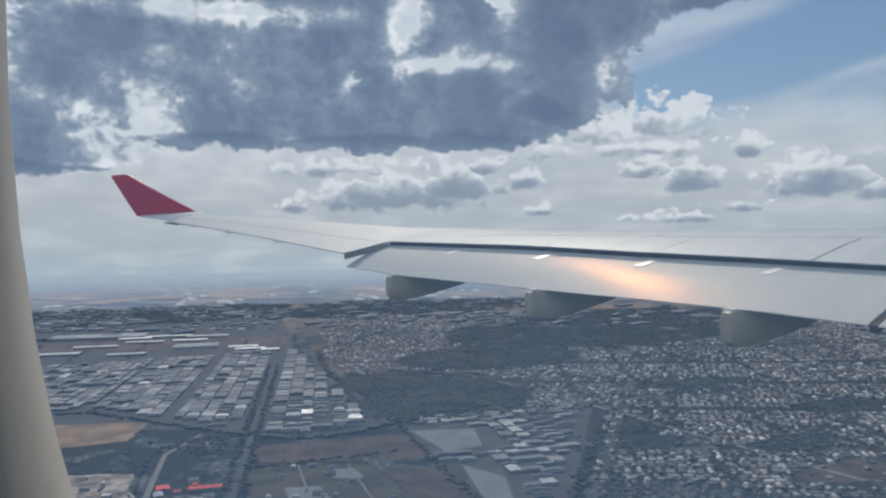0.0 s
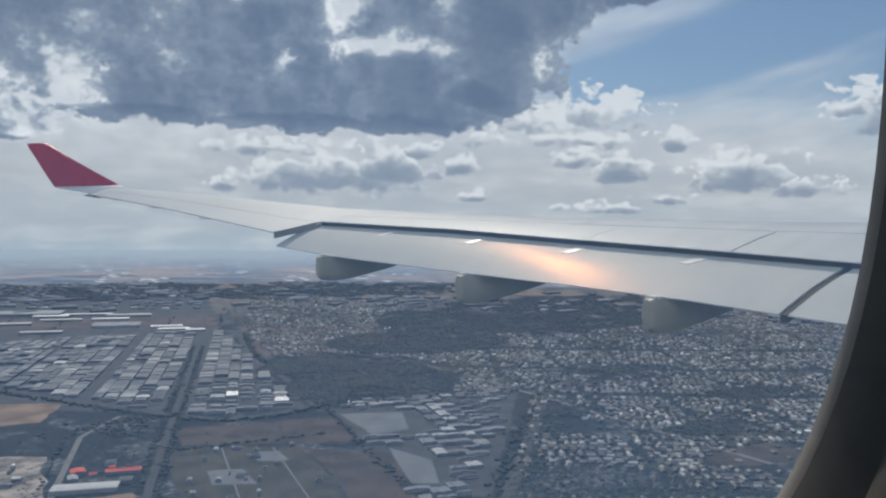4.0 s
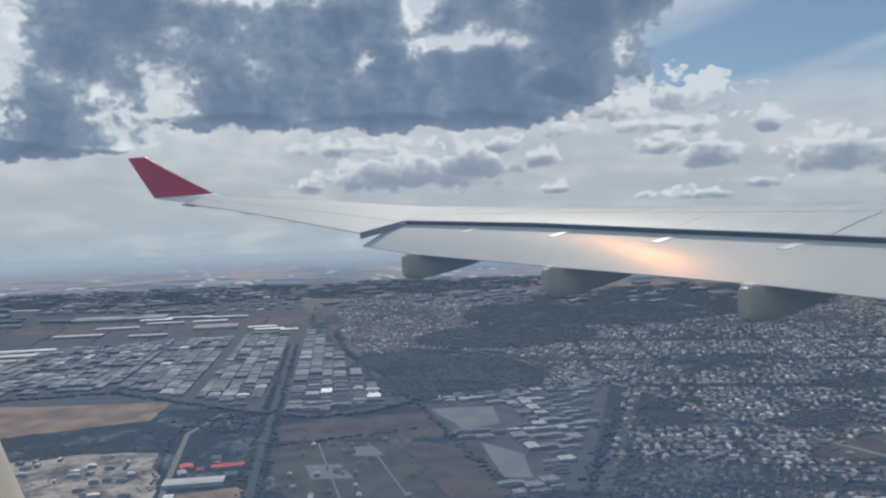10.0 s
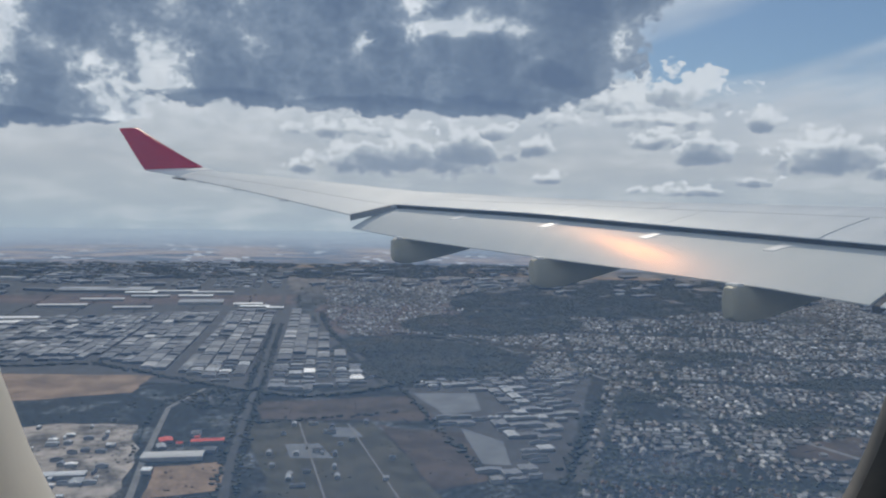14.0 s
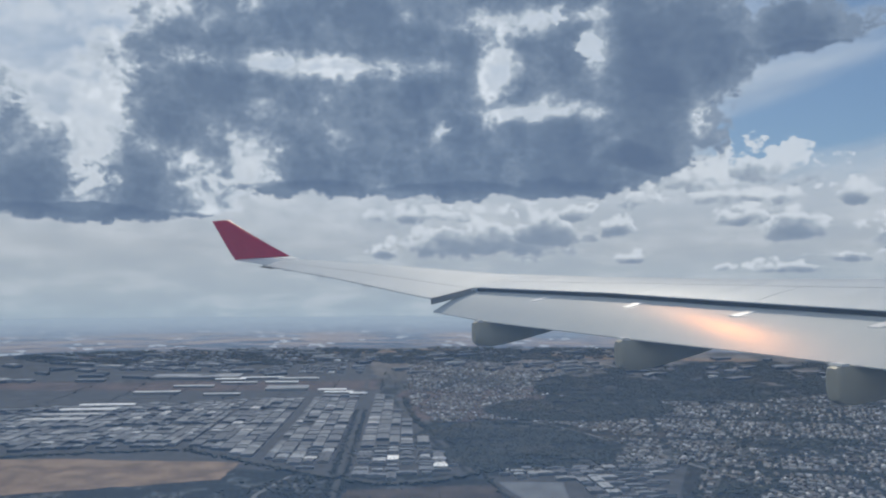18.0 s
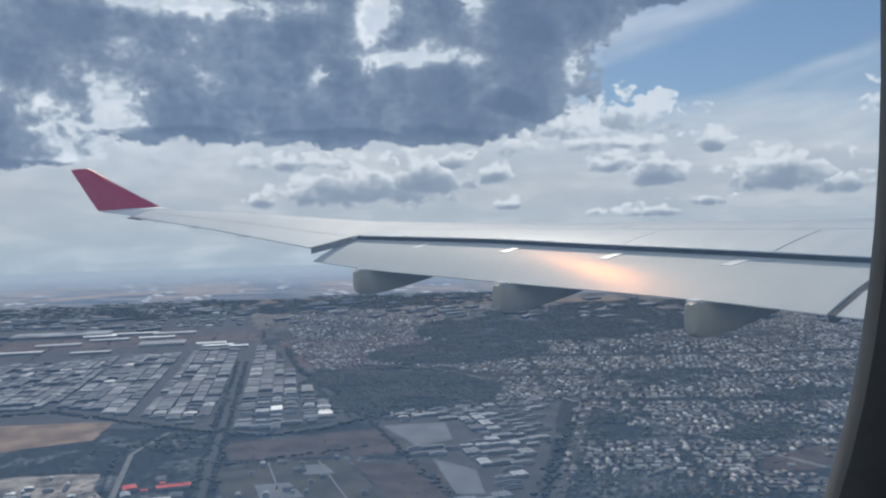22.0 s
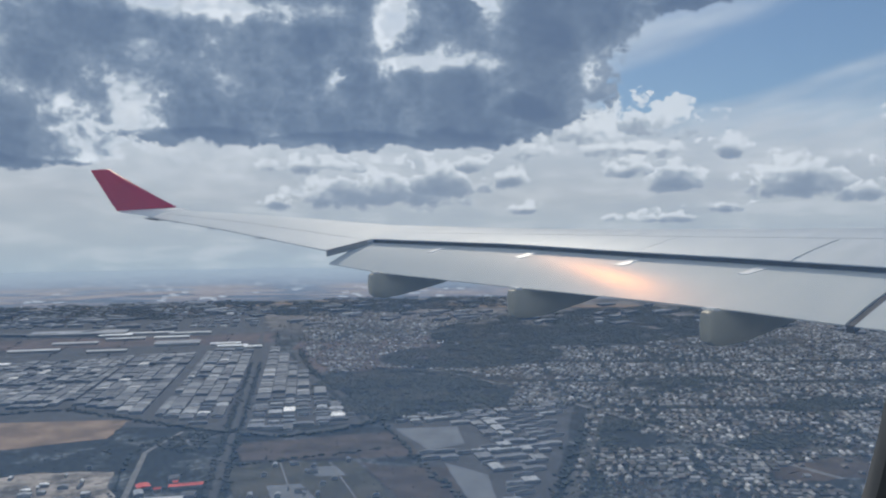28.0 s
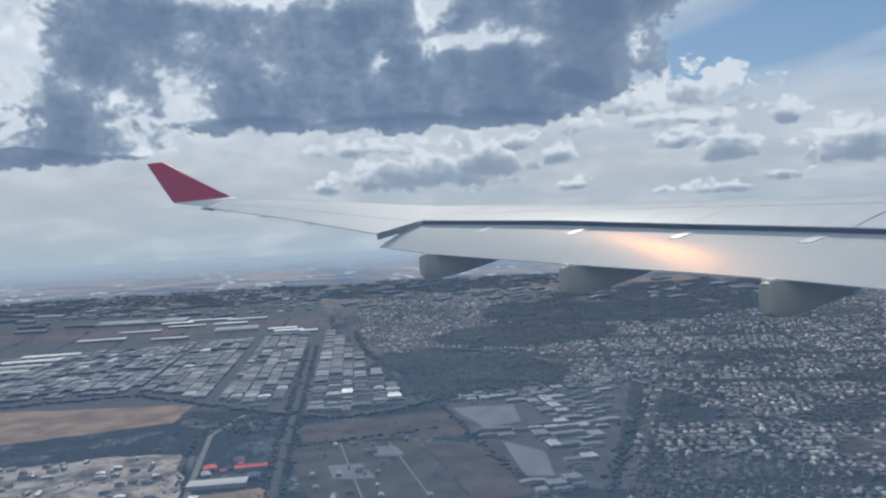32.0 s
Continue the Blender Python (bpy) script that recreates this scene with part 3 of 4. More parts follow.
patch("scrub_field", [(325, 1290), (462, 1200), (415, 980), (330, 960)], M_BROWN, "brown scrubby ground beside a depot", lift=0.8, ragged=10.0)
patch("ruddy_field", [(430, 2250), (900, 2200), (1000, 2800), (450, 2850)], M_RUDDY, "reddish-brown dry ground with scrub", ragged=60.0)
patch("brown_hillside", [(960, 930), (1180, 850), (1240, 930), (1000, 1020)], M_BROWN, "brown slope of dry grass between houses", ragged=30.0)
patch("estate_ground", [(-700, 2020), (110, 1640), (420, 2950), (-1300, 3350)], M_PLOT, "dark paved ground of an industrial estate", lift=0.4, ragged=5.0)
patch("estate_ground", [(150, 1610), (405, 1585), (405, 2700), (300, 2700)], M_PLOT, "dark paved ground of an industrial estate", lift=0.5, ragged=4.0)
patch("brown_field", [(-1300, 3080), (390, 2900), (420, 3120), (-1300, 3260)], M_RUDDY, "reddish-brown bare ground behind white sheds", lift=0.9, ragged=40.0)
patch("estate_ground", [(-1350, 3270), (400, 3130), (470, 3760), (-1300, 3900)], M_PLOT, "dark paved ground of a distant industrial estate", lift=0.7, ragged=50.0)
patch("depot_ground", [(445, 1545), (432, 960), (530, 955), (925, 1545)], M_PLOT, "dark paved ground of a depot", lift=0.4, ragged=5.0)
patch("concrete_lot", [(454, 1496), (587, 1468), (548, 1334), (467, 1316)], M_LOT, "large empty grey concrete lot", lift=0.9, ragged=2.0)
patch("concrete_lot", [(467, 1233), (512, 1138), (475, 1027), (434, 1045)], M_LOT, "large empty grey concrete lot", lift=0.9, ragged=2.0)
patch("concrete_lot", [(150, 1150), (215, 1130), (205, 1210), (150, 1220)], M_LOT, "small grey concrete lot in a field", lift=0.9, ragged=2.0)
patch("concrete_lot", [(235, 1240), (285, 1225), (280, 1285), (238, 1295)], M_LOT, "small grey concrete lot in a field", lift=0.9, ragged=2.0)
patch("far_farmland", [(-500, 3900), (900, 3840), (930, 3890), (-520, 3960)], M_DRY, "thin pale strip of dry farmland at the edge of sight", ragged=30.0, lift=1.5, n=24)
patch("far_farmland", [(1250, 3580), (2200, 3080), (2240, 3150), (1280, 3660)], M_DRY, "thin pale strip of dry farmland at the edge of sight", ragged=30.0, lift=1.5, n=24)
patch("far_farmland", [(-900, 3740), (300, 3700), (340, 3770), (-940, 3820)], M_RUDDY, "long strip of bare farmland near the horizon", ragged=40.0, lift=1.5, n=24)

road("road", [(-85, 900), (-68, 1200), (-40, 1500), (30, 1640)], 10, M_ROAD, "pale two-lane road running straight past a yard")
road("main_road", [(30, 900), (62, 1180), (138, 1649), (278, 2505), (370, 3100)], 14, M_DARKROAD, "dark main road lined with trees")
road("estate_road", [(-190, 2000), (-100, 2544), (-20, 3050)], 22, M_DARKROAD, "dark road between rows of sheds")
road("ring_road", [(-700, 1990), (-215, 1985), (20, 1722), (125, 1615), (219, 1535), (330, 1545), (425, 1590), (430, 1900), (400, 2240), (440, 2700)], 20, M_DARKROAD, "dark road curving round an industrial estate")
road("depot_road", [(540, 930), (700, 1143), (960, 1480), (1300, 1800)], 24, M_DARKROAD, "dark road along a depot")
road("field_track", [(170, 880), (190, 1340)], 3.2, M_ROAD, "thin pale track across a field")
road("field_track", [(270, 870), (275, 1310)], 3.2, M_ROAD, "thin pale track across a field")
road("town_road", [(760, 1560), (900, 1700), (1500, 1750), (2300, 1900)], 14, M_ROAD, "grey road through a suburb")
road("town_road", [(700, 2400), (900, 1800), (980, 1300), (1050, 900)], 14, M_ROAD, "grey road through a suburb")

# ---- aircraft wing ----
wing = tagged(new("aeroplane_wing"), "white airliner wing with lowered flaps and red upturned winglet", "wing")
wing.location = (0, 0, ALT)

SLOT_Z = [(0.0, -0.75), (6.36, -0.39), (8.9, -0.24), (10.89, -0.135), (13.35, 0.01), (17.2, 0.147), (17.4, 0.15)]
FLAP_Z = [(0.0, -1.62), (5.76, -1.18), (6.61, -1.12), (7.96, -1.01), (9.82, -0.91), (12.13, -0.805), (15.46, -0.63), (17.4, -0.45)]
TIP_Z = [(17.2, -0.13), (17.48, -0.12), (21.7, 0.43), (26.6, 0.99)]
CREST_Z = [(0.0, 0.20), (7.59, 0.26), (8.75, 0.26), (10.77, 0.28), (12.95, 0.315), (15.26, 0.385), (18.37, 0.53), (22.15, 0.87), (26.6, 1.22)]


def trailing(s):
    return 11.70 - 0.38 * s


def slot(s):
    return 13.42 - 0.4215 * s


def crest(s):
    return 17.43 - 0.565 * s


def leading(s):
    return 19.92 - 0.64 * s


CAMBER = [(0.0, 1.9), (13.0, 1.8), (16.0, 1.35), (17.2, 1.0), (17.46, 1.0), (20.0, 1.15), (26.6, 1.4)]


def upper(s, back, back_z, k):
    """A point of the upper skin at span s; k runs from 0 at the back edge to 1 at the crest."""
    f = back + (crest(s) - back) * k
    z = back_z + (lerp(s, CREST_Z) - back_z) * (1.0 - max(0.0, 1.0 - k) ** lerp(s, CAMBER))
    return Vector((f, s, z))


def section(s, back, back_z):
    top = [upper(s, back, back_z, k / 7) for k in range(8)]
    chord = leading(s) - back
    zc, fc, fl = lerp(s, CREST_Z), crest(s), leading(s)
    nose = [Vector((fc + (fl - fc) * u, s, zc - 0.055 * chord * u ** 2.2)) for u in (0.3, 0.6, 0.85, 0.97, 1.0)]
    low = [Vector((fl - chord * u, s, zc - 0.055 * chord - 0.075 * chord * math.sin(math.pi * min(1.0, u * 1.15 + 0.12)) * (1 - 0.3 * u))) for u in (0.03, 0.12, 0.3, 0.55, 0.8)]
    low = [Vector((p.x, p.y, min(p.z, back_z - 0.05 if p.x < fc else p.z))) for p in low]
    return top + nose + low + [Vector((back, s, back_z - 0.010))]


bm = bmesh.new()
loft(bm, [section(s, slot(s), lerp(s, SLOT_Z)) for s in np.linspace(0.186, 17.22, 26)])
part("wing_box", bm, M_BOX, wing, "pale grey metal upper wing skin", smooth=True)
bm = bmesh.new()
loft(bm, [section(s, trailing(s), lerp(s, TIP_Z)) for s in np.linspace(17.46, 26.7, 16)])
part("outer_wing", bm, M_WING, wing, "white outer wing with aileron", smooth=True)
bm = bmesh.new()  # corner of the skin at the end of the flap bay
rings = []
for k in np.linspace(0.0, 1.0, 6):
    s = 17.215 + 0.25 * k
    back, back_z = slot(s) + (trailing(s) - slot(s)) * k, lerp(17.22, SLOT_Z) + (lerp(17.46, TIP_Z) - lerp(17.22, SLOT_Z)) * k
    top = [upper(s, back, back_z, j / 7) - Vector((0, 0, 0.004)) for j in range(8)]
    rings.append(top + [p - Vector((0, 0, 0.05)) for p in top[::-1]])
loft(bm, rings)
part("flap_bay_corner", bm, M_WING, wing)


def panel_on_skin(s0, s1, k0, k1, proud, n=6):
    """A thin panel lying on the upper skin."""
    bm = bmesh.new()
    rings = []
    for i in range(n + 1):
        s = s0 + (s1 - s0) * i / n
        b, bz = slot(s), lerp(s, SLOT_Z)
        tops = [upper(s, b, bz, k0 + (k1 - k0) * j / 4) + Vector((0, 0, proud)) for j in range(5)]
        rings.append(tops + [p - Vector((0, 0, proud + 0.004)) for p in tops[::-1]])
    loft(bm, rings)
    return bm


EDGES = (1.6, 3.9, 6.1, 8.15, 10.6, 12.9, 15.0, 17.1)
for s0, s1 in zip(EDGES, EDGES[1:]):
    left, right = [0.018 if abs(e - 8.15) < 0.1 else 0.007 for e in (s0, s1)]
    part("spoiler", panel_on_skin(s0 + left, s1 - right, -0.012, 0.40, 0.014), M_WING, wing, "white spoiler panel")
for s0, s1 in ((6.0, 11.4), (11.5, 17.0)):
    part("access_panel", panel_on_skin(s0, s1, 0.44, 0.62, 0.005, 8), M_WING, wing)

bm = bmesh.new()  # recess behind the flap, its shade put into the dark colour
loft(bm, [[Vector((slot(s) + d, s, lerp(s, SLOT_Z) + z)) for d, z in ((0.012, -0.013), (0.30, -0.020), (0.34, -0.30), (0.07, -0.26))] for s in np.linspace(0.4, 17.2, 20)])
part("flap_cove", bm, M_COVE, wing, "recess between wing and flap, shade put into its dark colour")


def flap(name, s0, s1, label):
    rings = []
    for s in np.linspace(s0, s1, 18):
        zs, zt, fs, ft = lerp(s, SLOT_Z) - 0.122, lerp(s, FLAP_Z), slot(s), trailing(s)
        top = []
        for k in (-0.16, -0.06, 0.0, 0.15, 0.35, 0.6, 0.85, 1.0):
            bulge = 0.045 * math.sin(math.pi * max(0.0, k)) - (0.9 * k * k if k < 0 else 0.0)
            top.append(Vector((fs + (ft - fs) * k, s, zs + (zt - zs) * k + bulge + (0.02 if k < 0 else 0))))
        low = [Vector((fs + (ft - fs) * k, s, zs + (zt - zs) * k - d)) for k, d in ((1.0, 0.018), (0.7, 0.07), (0.35, 0.14), (0.0, 0.17), (-0.12, 0.13))]
        rings.append(top + low)
    bm = bmesh.new()
    loft(bm, rings)
    return part(name, bm, M_FLAP, wing, label, smooth=True)


outer_flap = flap("outboard_flap", 6.67, 17.38, "lowered white outboard flap with gloss tinted for the sun's glint")
flap("inboard_flap", 0.5, 6.55, "lowered white inboard flap")


def on_flap(s, k, lift=0.0):
    zs, zt, fs, ft = lerp(s, SLOT_Z) - 0.122, lerp(s, FLAP_Z), slot(s), trailing(s)
    return Vector((fs + (ft - fs) * k, s, zs + (zt - zs) * k + 0.045 * math.sin(math.pi * max(0.0, k)) + lift))


for s in (14.95, 12.65, 10.55, 8.5):  # small bright plates over the flap tracks
    bm = bmesh.new()
    rings = [[on_flap(s + d, k, 0.012), on_flap(s + d, k, -0.01), on_flap(s + d + 0.16, k, -0.01), on_flap(s + d + 0.16, k, 0.012)] for k, d in ((0.06, -0.04), (0.16, 0.0), (0.27, 0.05))]
    loft(bm, rings)
    part("track_plate", bm, M_MARK, outer_flap, "small bright metal plate")
bm = bmesh.new()  # shade of the gap at the kink, put in as a dark strip
loft(bm, [[on_flap(6.61 + d, k, z) for d, z in ((-0.05, -0.02), (0.05, -0.02), (0.05, -0.12), (-0.05, -0.12))] for k in (0.0, 0.5, 0.98)])
part("kink_seal", bm, M_COVE, wing, "dark strip for the shade between two flaps")
bm = bmesh.new()  # dark edge at the outboard end of the bay
loft(bm, [[Vector((slot(17.25) + (trailing(17.44) - slot(17.25)) * k, 17.26 + 0.17 * k + d, lerp(17.2, SLOT_Z) + (-0.12 - 0.147) * k + z)) for d, z in ((-0.035, 0.0), (0.035, 0.004), (0.035, -0.16), (-0.035, -0.16))] for k in (0.0, 0.35, 0.7, 1.0)])
part("bay_edge_seal", bm, M_SEAL, wing, "grey seal at the end of the flap bay")


def fairing(s):
    f0, z0 = trailing(s) - 0.12, lerp(s, FLAP_Z)
    rings = []
    for df, top, bottom, wide in ((-0.12, -0.05, -0.43, 0.09), (-0.09, -0.03, -0.51, 0.13), (0.0, -0.01, -0.565, 0.155), (0.25, 0.02, -0.585, 0.17), (0.6, 0.09, -0.545, 0.17), (1.1, 0.20, -0.44, 0.17), (1.7, 0.32, -0.29, 0.17), (2.3, 0.41, -0.12, 0.165), (3.0, 0.48, 0.06, 0.15), (4.5, 0.52, 0.25, 0.08)):
        mid, half = (top + bottom) / 2, (top - bottom) / 2
        rings.append([Vector((f0 + df, s + wide * math.copysign(abs(math.cos(a)) ** 0.45, math.cos(a)), z0 + mid + half * math.sin(a))) for a in np.linspace(0, 2 * math.pi, 16, endpoint=False)])
    bm = bmesh.new()
    loft(bm, rings)
    ob = part("flap_track_fairing", bm, M_FAIRING, wing, "grey canoe-shaped flap track fairing", smooth=True)
    bm = bmesh.new()
    box(bm, (f0 - 0.05, s - 0.12, z0 - 0.03), (f0 + 0.1, s + 0.12, z0 + 0.012), 0.008)
    part("tail_cap", bm, M_MARK, ob, "bright metal cap")


for s in (15.62, 11.85, 8.33):
    fairing(s)


def blade(rows, thick):
    """A thin aerofoil through rows of (aft, fore) points."""
    rings = []
    for aft, fore in rows:
        aft, fore = Vector(aft), Vector(fore)
        ring = []
        for k, h in ((0.0, 0.0), (0.25, 0.55), (0.6, 1.0), (0.85, 0.75), (1.0, 0.0), (0.85, -0.75), (0.6, -1.0), (0.25, -0.55)):
            ring.append(aft.lerp(fore, k) + Vector((0, h * thick * 0.5, 0.25 * h * thick * -0.5)))
        rings.append(ring)
    bm = bmesh.new()
    loft(bm, rings)
    return bm


part("winglet", blade([((0.59, 26.95, 1.175), (2.50, 26.85, 1.335)), ((0.36, 27.1, 1.55), (1.88, 27.03, 1.68)), ((0.08, 27.3, 2.05), (1.12, 27.27, 2.14)), ((-0.19, 27.55, 2.54), (0.44, 27.57, 2.60)), ((-0.21, 27.6, 2.58), (0.40, 27.6, 2.635))], 0.11), M_RED, wing, "deep red swept winglet")
part("winglet_root", blade([((0.60, 26.95, 1.175), (2.56, 26.84, 1.325)), ((0.74, 26.72, 1.115), (2.72, 26.62, 1.27)), ((1.20, 26.60, 1.05), (2.83, 26.55, 1.20)), ((1.58, 26.50, 0.985), (2.88, 26.50, 1.16))], 0.06), M_MARK, wing, "white fairing at the foot of the winglet")
bm = bmesh.new()
for s in (24.6, 25.3, 26.0, 22.4, 20.0):
    f, z = trailing(s), lerp(s, TIP_Z)
    box(bm, (f - 0.28, s - 0.008, z - 0.022), (f + 0.02, s + 0.008, z - 0.008))
    ob = part("static_wick", bm, M_COVE, wing)
    bm = bmesh.new()
bm.free()
# edge shading of the outer wing, laid on as a thin grey strip
bm = bmesh.new()
loft(bm, [[Vector((trailing(s) - 0.012 + d, s, lerp(s, TIP_Z) - 0.005 + z)) for d, z in ((0.0, 0.0), (0.03, 0.004), (0.03, -0.02), (0.0, -0.02))] for s in np.linspace(17.5, 26.68, 12)])
part("trailing_edge_strip", bm, M_BOX, wing, "thin grey strip for trailing edge shading")
# dark wedge that puts in the shade under the wing tip
bm = bmesh.new()
loft(bm, [[Vector((trailing(s) - 0.10 + d, s, lerp(s, TIP_Z) - 0.05 + z)) for d, z in ((0.0, 0.0), (0.10, 0.01), (0.10, -0.035), (0.0, -0.03))] for s in (25.9, 26.3, 26.72)])
part("tip_drain_mast", bm, M_COVE, wing, "small dark wedge for the shade under the wing tip")
bm = bmesh.new()  # aileron hinge line
loft(bm, [[upper(s, trailing(s), lerp(s, TIP_Z), k) + Vector((0, 0, 0.006)) for k in (0.42, 0.43)] + [upper(s, trailing(s), lerp(s, TIP_Z), k) - Vector((0, 0, 0.01)) for k in (0.43, 0.42)] for s in np.linspace(17.7, 26.2, 10)])
part("aileron_hinge_line", bm, M_BOX, wing)

# ---- cabin wall and window ----
WX, WZ, WA, WB, WN = 0.0866, 0.0684, 0.1366, 0.1937, 2.52  # centre, half width, half height, roundness of the opening


def outline(grow, y, n=72, lift=0.0):
    pts = []
    for a in np.linspace(0, 2 * math.pi, n, endpoint=False):
        c, s = math.cos(a), math.sin(a)
        pts.append(Vector((WX + (WA + grow) * math.copysign(abs(c) ** (2 / WN), c), y, ALT + WZ + (WB + grow) * math.copysign(abs(s) ** (2 / WN), s))))
    return pts


def hoop(name, rings, mat, parent, label=""):
    bm = bmesh.new()
    loft(bm, rings, closed=True, caps=False)
    return part(name, bm, mat, parent, label, smooth=True)


window = tagged(new("window_1"), "oval cabin window with haze-tinted clear pane and dark gasket", "window", kind="structure")
hoop("window_lip", [outline(0.100, 0.187), outline(0.082, 0.177), outline(0.022, 0.152), outline(0.003, 0.146), outline(0.0, 0.1445), outline(0.0, 0.1425), outline(0.001, 0.1405)], M_LIP, window, "pale grey lip round the pane")
hoop("window_reveal", [outline(0.0006, 0.141), outline(0.002, 0.136), outline(0.005, 0.130), outline(0.007, 0.126)], M_REVEAL, window, "brown-grey reveal")
hoop("gasket", [outline(0.0065, 0.1265), outline(0.0055, 0.120), outline(0.008, 0.113), outline(0.013, 0.114), outline(0.014, 0.104), outline(0.020, 0.097)], M_RUBBER, window, "black rubber gasket")
hoop("inner_trim", [outline(0.0195, 0.0975), outline(0.017, 0.090), outline(0.022, 0.083), outline(0.037, 0.076), outline(0.056, 0.071), outline(0.080, 0.069)], M_TRIM, window, "pale grey plastic window surround")
bm = bmesh.new()  # added pale strip on the opening's after edge, standing in for light there
strip = [[outline(g, y)[k] for g, y in ((-0.0015, 0.1440), (-0.0025, 0.1350), (-0.0010, 0.1240), (0.0030, 0.1140), (0.0090, 0.1060), (0.0180, 0.0990), (0.0240, 0.0990), (0.0120, 0.1120), (0.0060, 0.1250), (0.0030, 0.1440))] for k in range(22, 52)]
loft(bm, strip)
part("edge_strip", bm, M_TRIM, window, "added pale grey strip for the lit after edge", smooth=True)
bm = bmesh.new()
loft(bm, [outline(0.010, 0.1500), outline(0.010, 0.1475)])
pane = part("pane", bm, M_PANE, window, "clear acrylic pane with a blue veil for haze in the air")
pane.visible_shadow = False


def rect_ring(x0, x1, z0, z1, y, n=72):
    """Points on a rectangle, each in line with one of the oval's; four of them moved to the corners."""
    pts = []
    for p in outline(0.0, y, n):
        dx, dz = p.x - WX, p.z - ALT - WZ
        k = min((x1 - WX if dx > 0 else WX - x0) / max(abs(dx), 1e-6), (z1 - WZ if dz > 0 else WZ - z0) / max(abs(dz), 1e-6))
        pts.append(Vector((WX + dx * k, y, ALT + WZ + dz * k)))
    for x in (x0, x1):
        for z in (z0, z1):
            corner = Vector((x, y, ALT + z))
            pts[min(range(n), key=lambda i: (pts[i] - corner).length)] = corner
    return pts


def wall_with_hole(name, grow, y0, y1, x0, x1, z0, z1, mat, label):
    bm = bmesh.new()
    a0, a1, b0, b1 = -0.45, 0.62, -0.48, 0.60
    rings = [outline(grow, y0), rect_ring(a0, a1, b0, b1, y0), rect_ring(a0, a1, b0, b1, y1), outline(grow, y1)]
    loft(bm, rings + [rings[0]], closed=True, caps=False)
    for p0, p1, q0, q1 in ((x0, a0, z0, z1), (a1, x1, z0, z1), (a0, a1, z0, b0), (a0, a1, b1, z1)):
        box(bm, (p0, y0, ALT + q0), (p1, y1, ALT + q1))
    bmesh.ops.remove_doubles(bm, verts=bm.verts, dist=1e-5)
    return tagged(link(name, bm, mat), label, "wall", kind="structure")


wall_with_hole("wall_cabin", 0.079, 0.069, 0.094, -1.6, 2.4, -1.2, 1.0, M_CABIN, "pale grey moulded cabin side panel")
wall_with_hole("wall_fuselage", 0.099, 0.178, 0.188, -3.0, 21.0, -1.7, 1.6, M_SKIN, "white painted aluminium fuselage skin")


def slab(name, lo, hi, mat, label, category):
    bm = bmesh.new()
    box(bm, (lo[0], lo[1], ALT + lo[2]), (hi[0], hi[1], ALT + hi[2]))
    tagged(link(name, bm, mat), label, category, kind="structure")


# unseen slabs added to close the cabin and keep daylight out
slab("floor", (-1.6, -3.2, -1.25), (2.4, 0.094, -1.2), M_CABIN, "grey cabin floor", "floor")
slab("ceiling", (-1.6, -3.2, 1.0), (2.4, 0.094, 1.05), M_CABIN, "pale cabin ceiling", "ceiling")
slab("wall_aft", (-1.65, -3.2, -1.25), (-1.6, 0.175, 1.05), M_CABIN, "unseen pale end wall closing the cabin", "wall")
slab("wall_forward", (2.4, -3.2, -1.25), (2.45, 0.175, 1.05), M_CABIN, "unseen pale end wall closing the cabin", "wall")
slab("wall_far", (-1.65, -3.25, -1.25), (2.45, -3.2, 1.05), M_CABIN, "pale far side of the cabin", "wall")

# ---- buildings ----
rng = np.random.default_rng(7)


def shed_walls(w, d, h):
    bm = bmesh.new()
    box(bm, (-w / 2, -d / 2, -3.0), (w / 2, d / 2, h))
    return bm


def shed_roof(w, d, h, bays, rise):
    """Low pitched sheet roof in one or more bays with a small overhang."""
    bm = bmesh.new()
    e = 0.6
    for i in range(bays):
        x0, x1 = -w / 2 + w * i / bays - (e if i == 0 else 0), -w / 2 + w * (i + 1) / bays + (e if i == bays - 1 else 0)
        xm = (x0 + x1) / 2
        prof = [(x0, h + 0.05), (xm, h + rise), (x1, h + 0.05), (x1, h - 0.3), (x0, h - 0.3)]
        loft(bm, [[Vector((x, y, z)) for x, z in prof] for y in (-d / 2 - e, d / 2 + e)])
    return bm


SHAPES = [(34, 58, 6, 2, 1.2), (46, 70, 6.5, 3, 1.1), (26, 44, 5.5, 1, 1.6), (60, 90, 7.5, 4, 1.2), (22, 70, 5.5, 1, 1.5)]
NAMES = ["grey", "dark slate-grey", "pale grey", "white", "red"]
sheds = {}


def warehouse(shape, tint, x, y, turn, sx=1.0, sy=1.0):
    m = Matrix.Translation((x, y, float(height(x, y)))) @ Matrix.Rotation(radians(turn), 4, "Z") @ Matrix.Diagonal((sx, sy, 1, 1))
    if (shape, tint) in sheds:
        return copy_thing(sheds[shape, tint], m)
    w, d, h, bays, rise = SHAPES[shape]
    top = tagged(new("warehouse"), "low industrial shed with %s sheet-metal roof" % NAMES[tint], "warehouse", "industrial estate sheds")
    part("wall", shed_walls(w, d, h), M_WALL, top)
    roof = part("roof", shed_roof(w, d, h, bays, rise), M_ROOF[tint], top, "%s sheet roof" % NAMES[tint])
    bm = bmesh.new()
    xm = -w / 2 + w * 0.5 / bays
    box(bm, (xm - 0.7, -d * 0.42, h + rise - 0.15), (xm + 0.7, d * 0.42, h + rise + 0.35))
    part("ridge_vent", bm, M_ROOF[tint], roof)
    sheds[shape, tint] = top
    top.matrix_basis = m
    return top


far_sheds = [[], []]


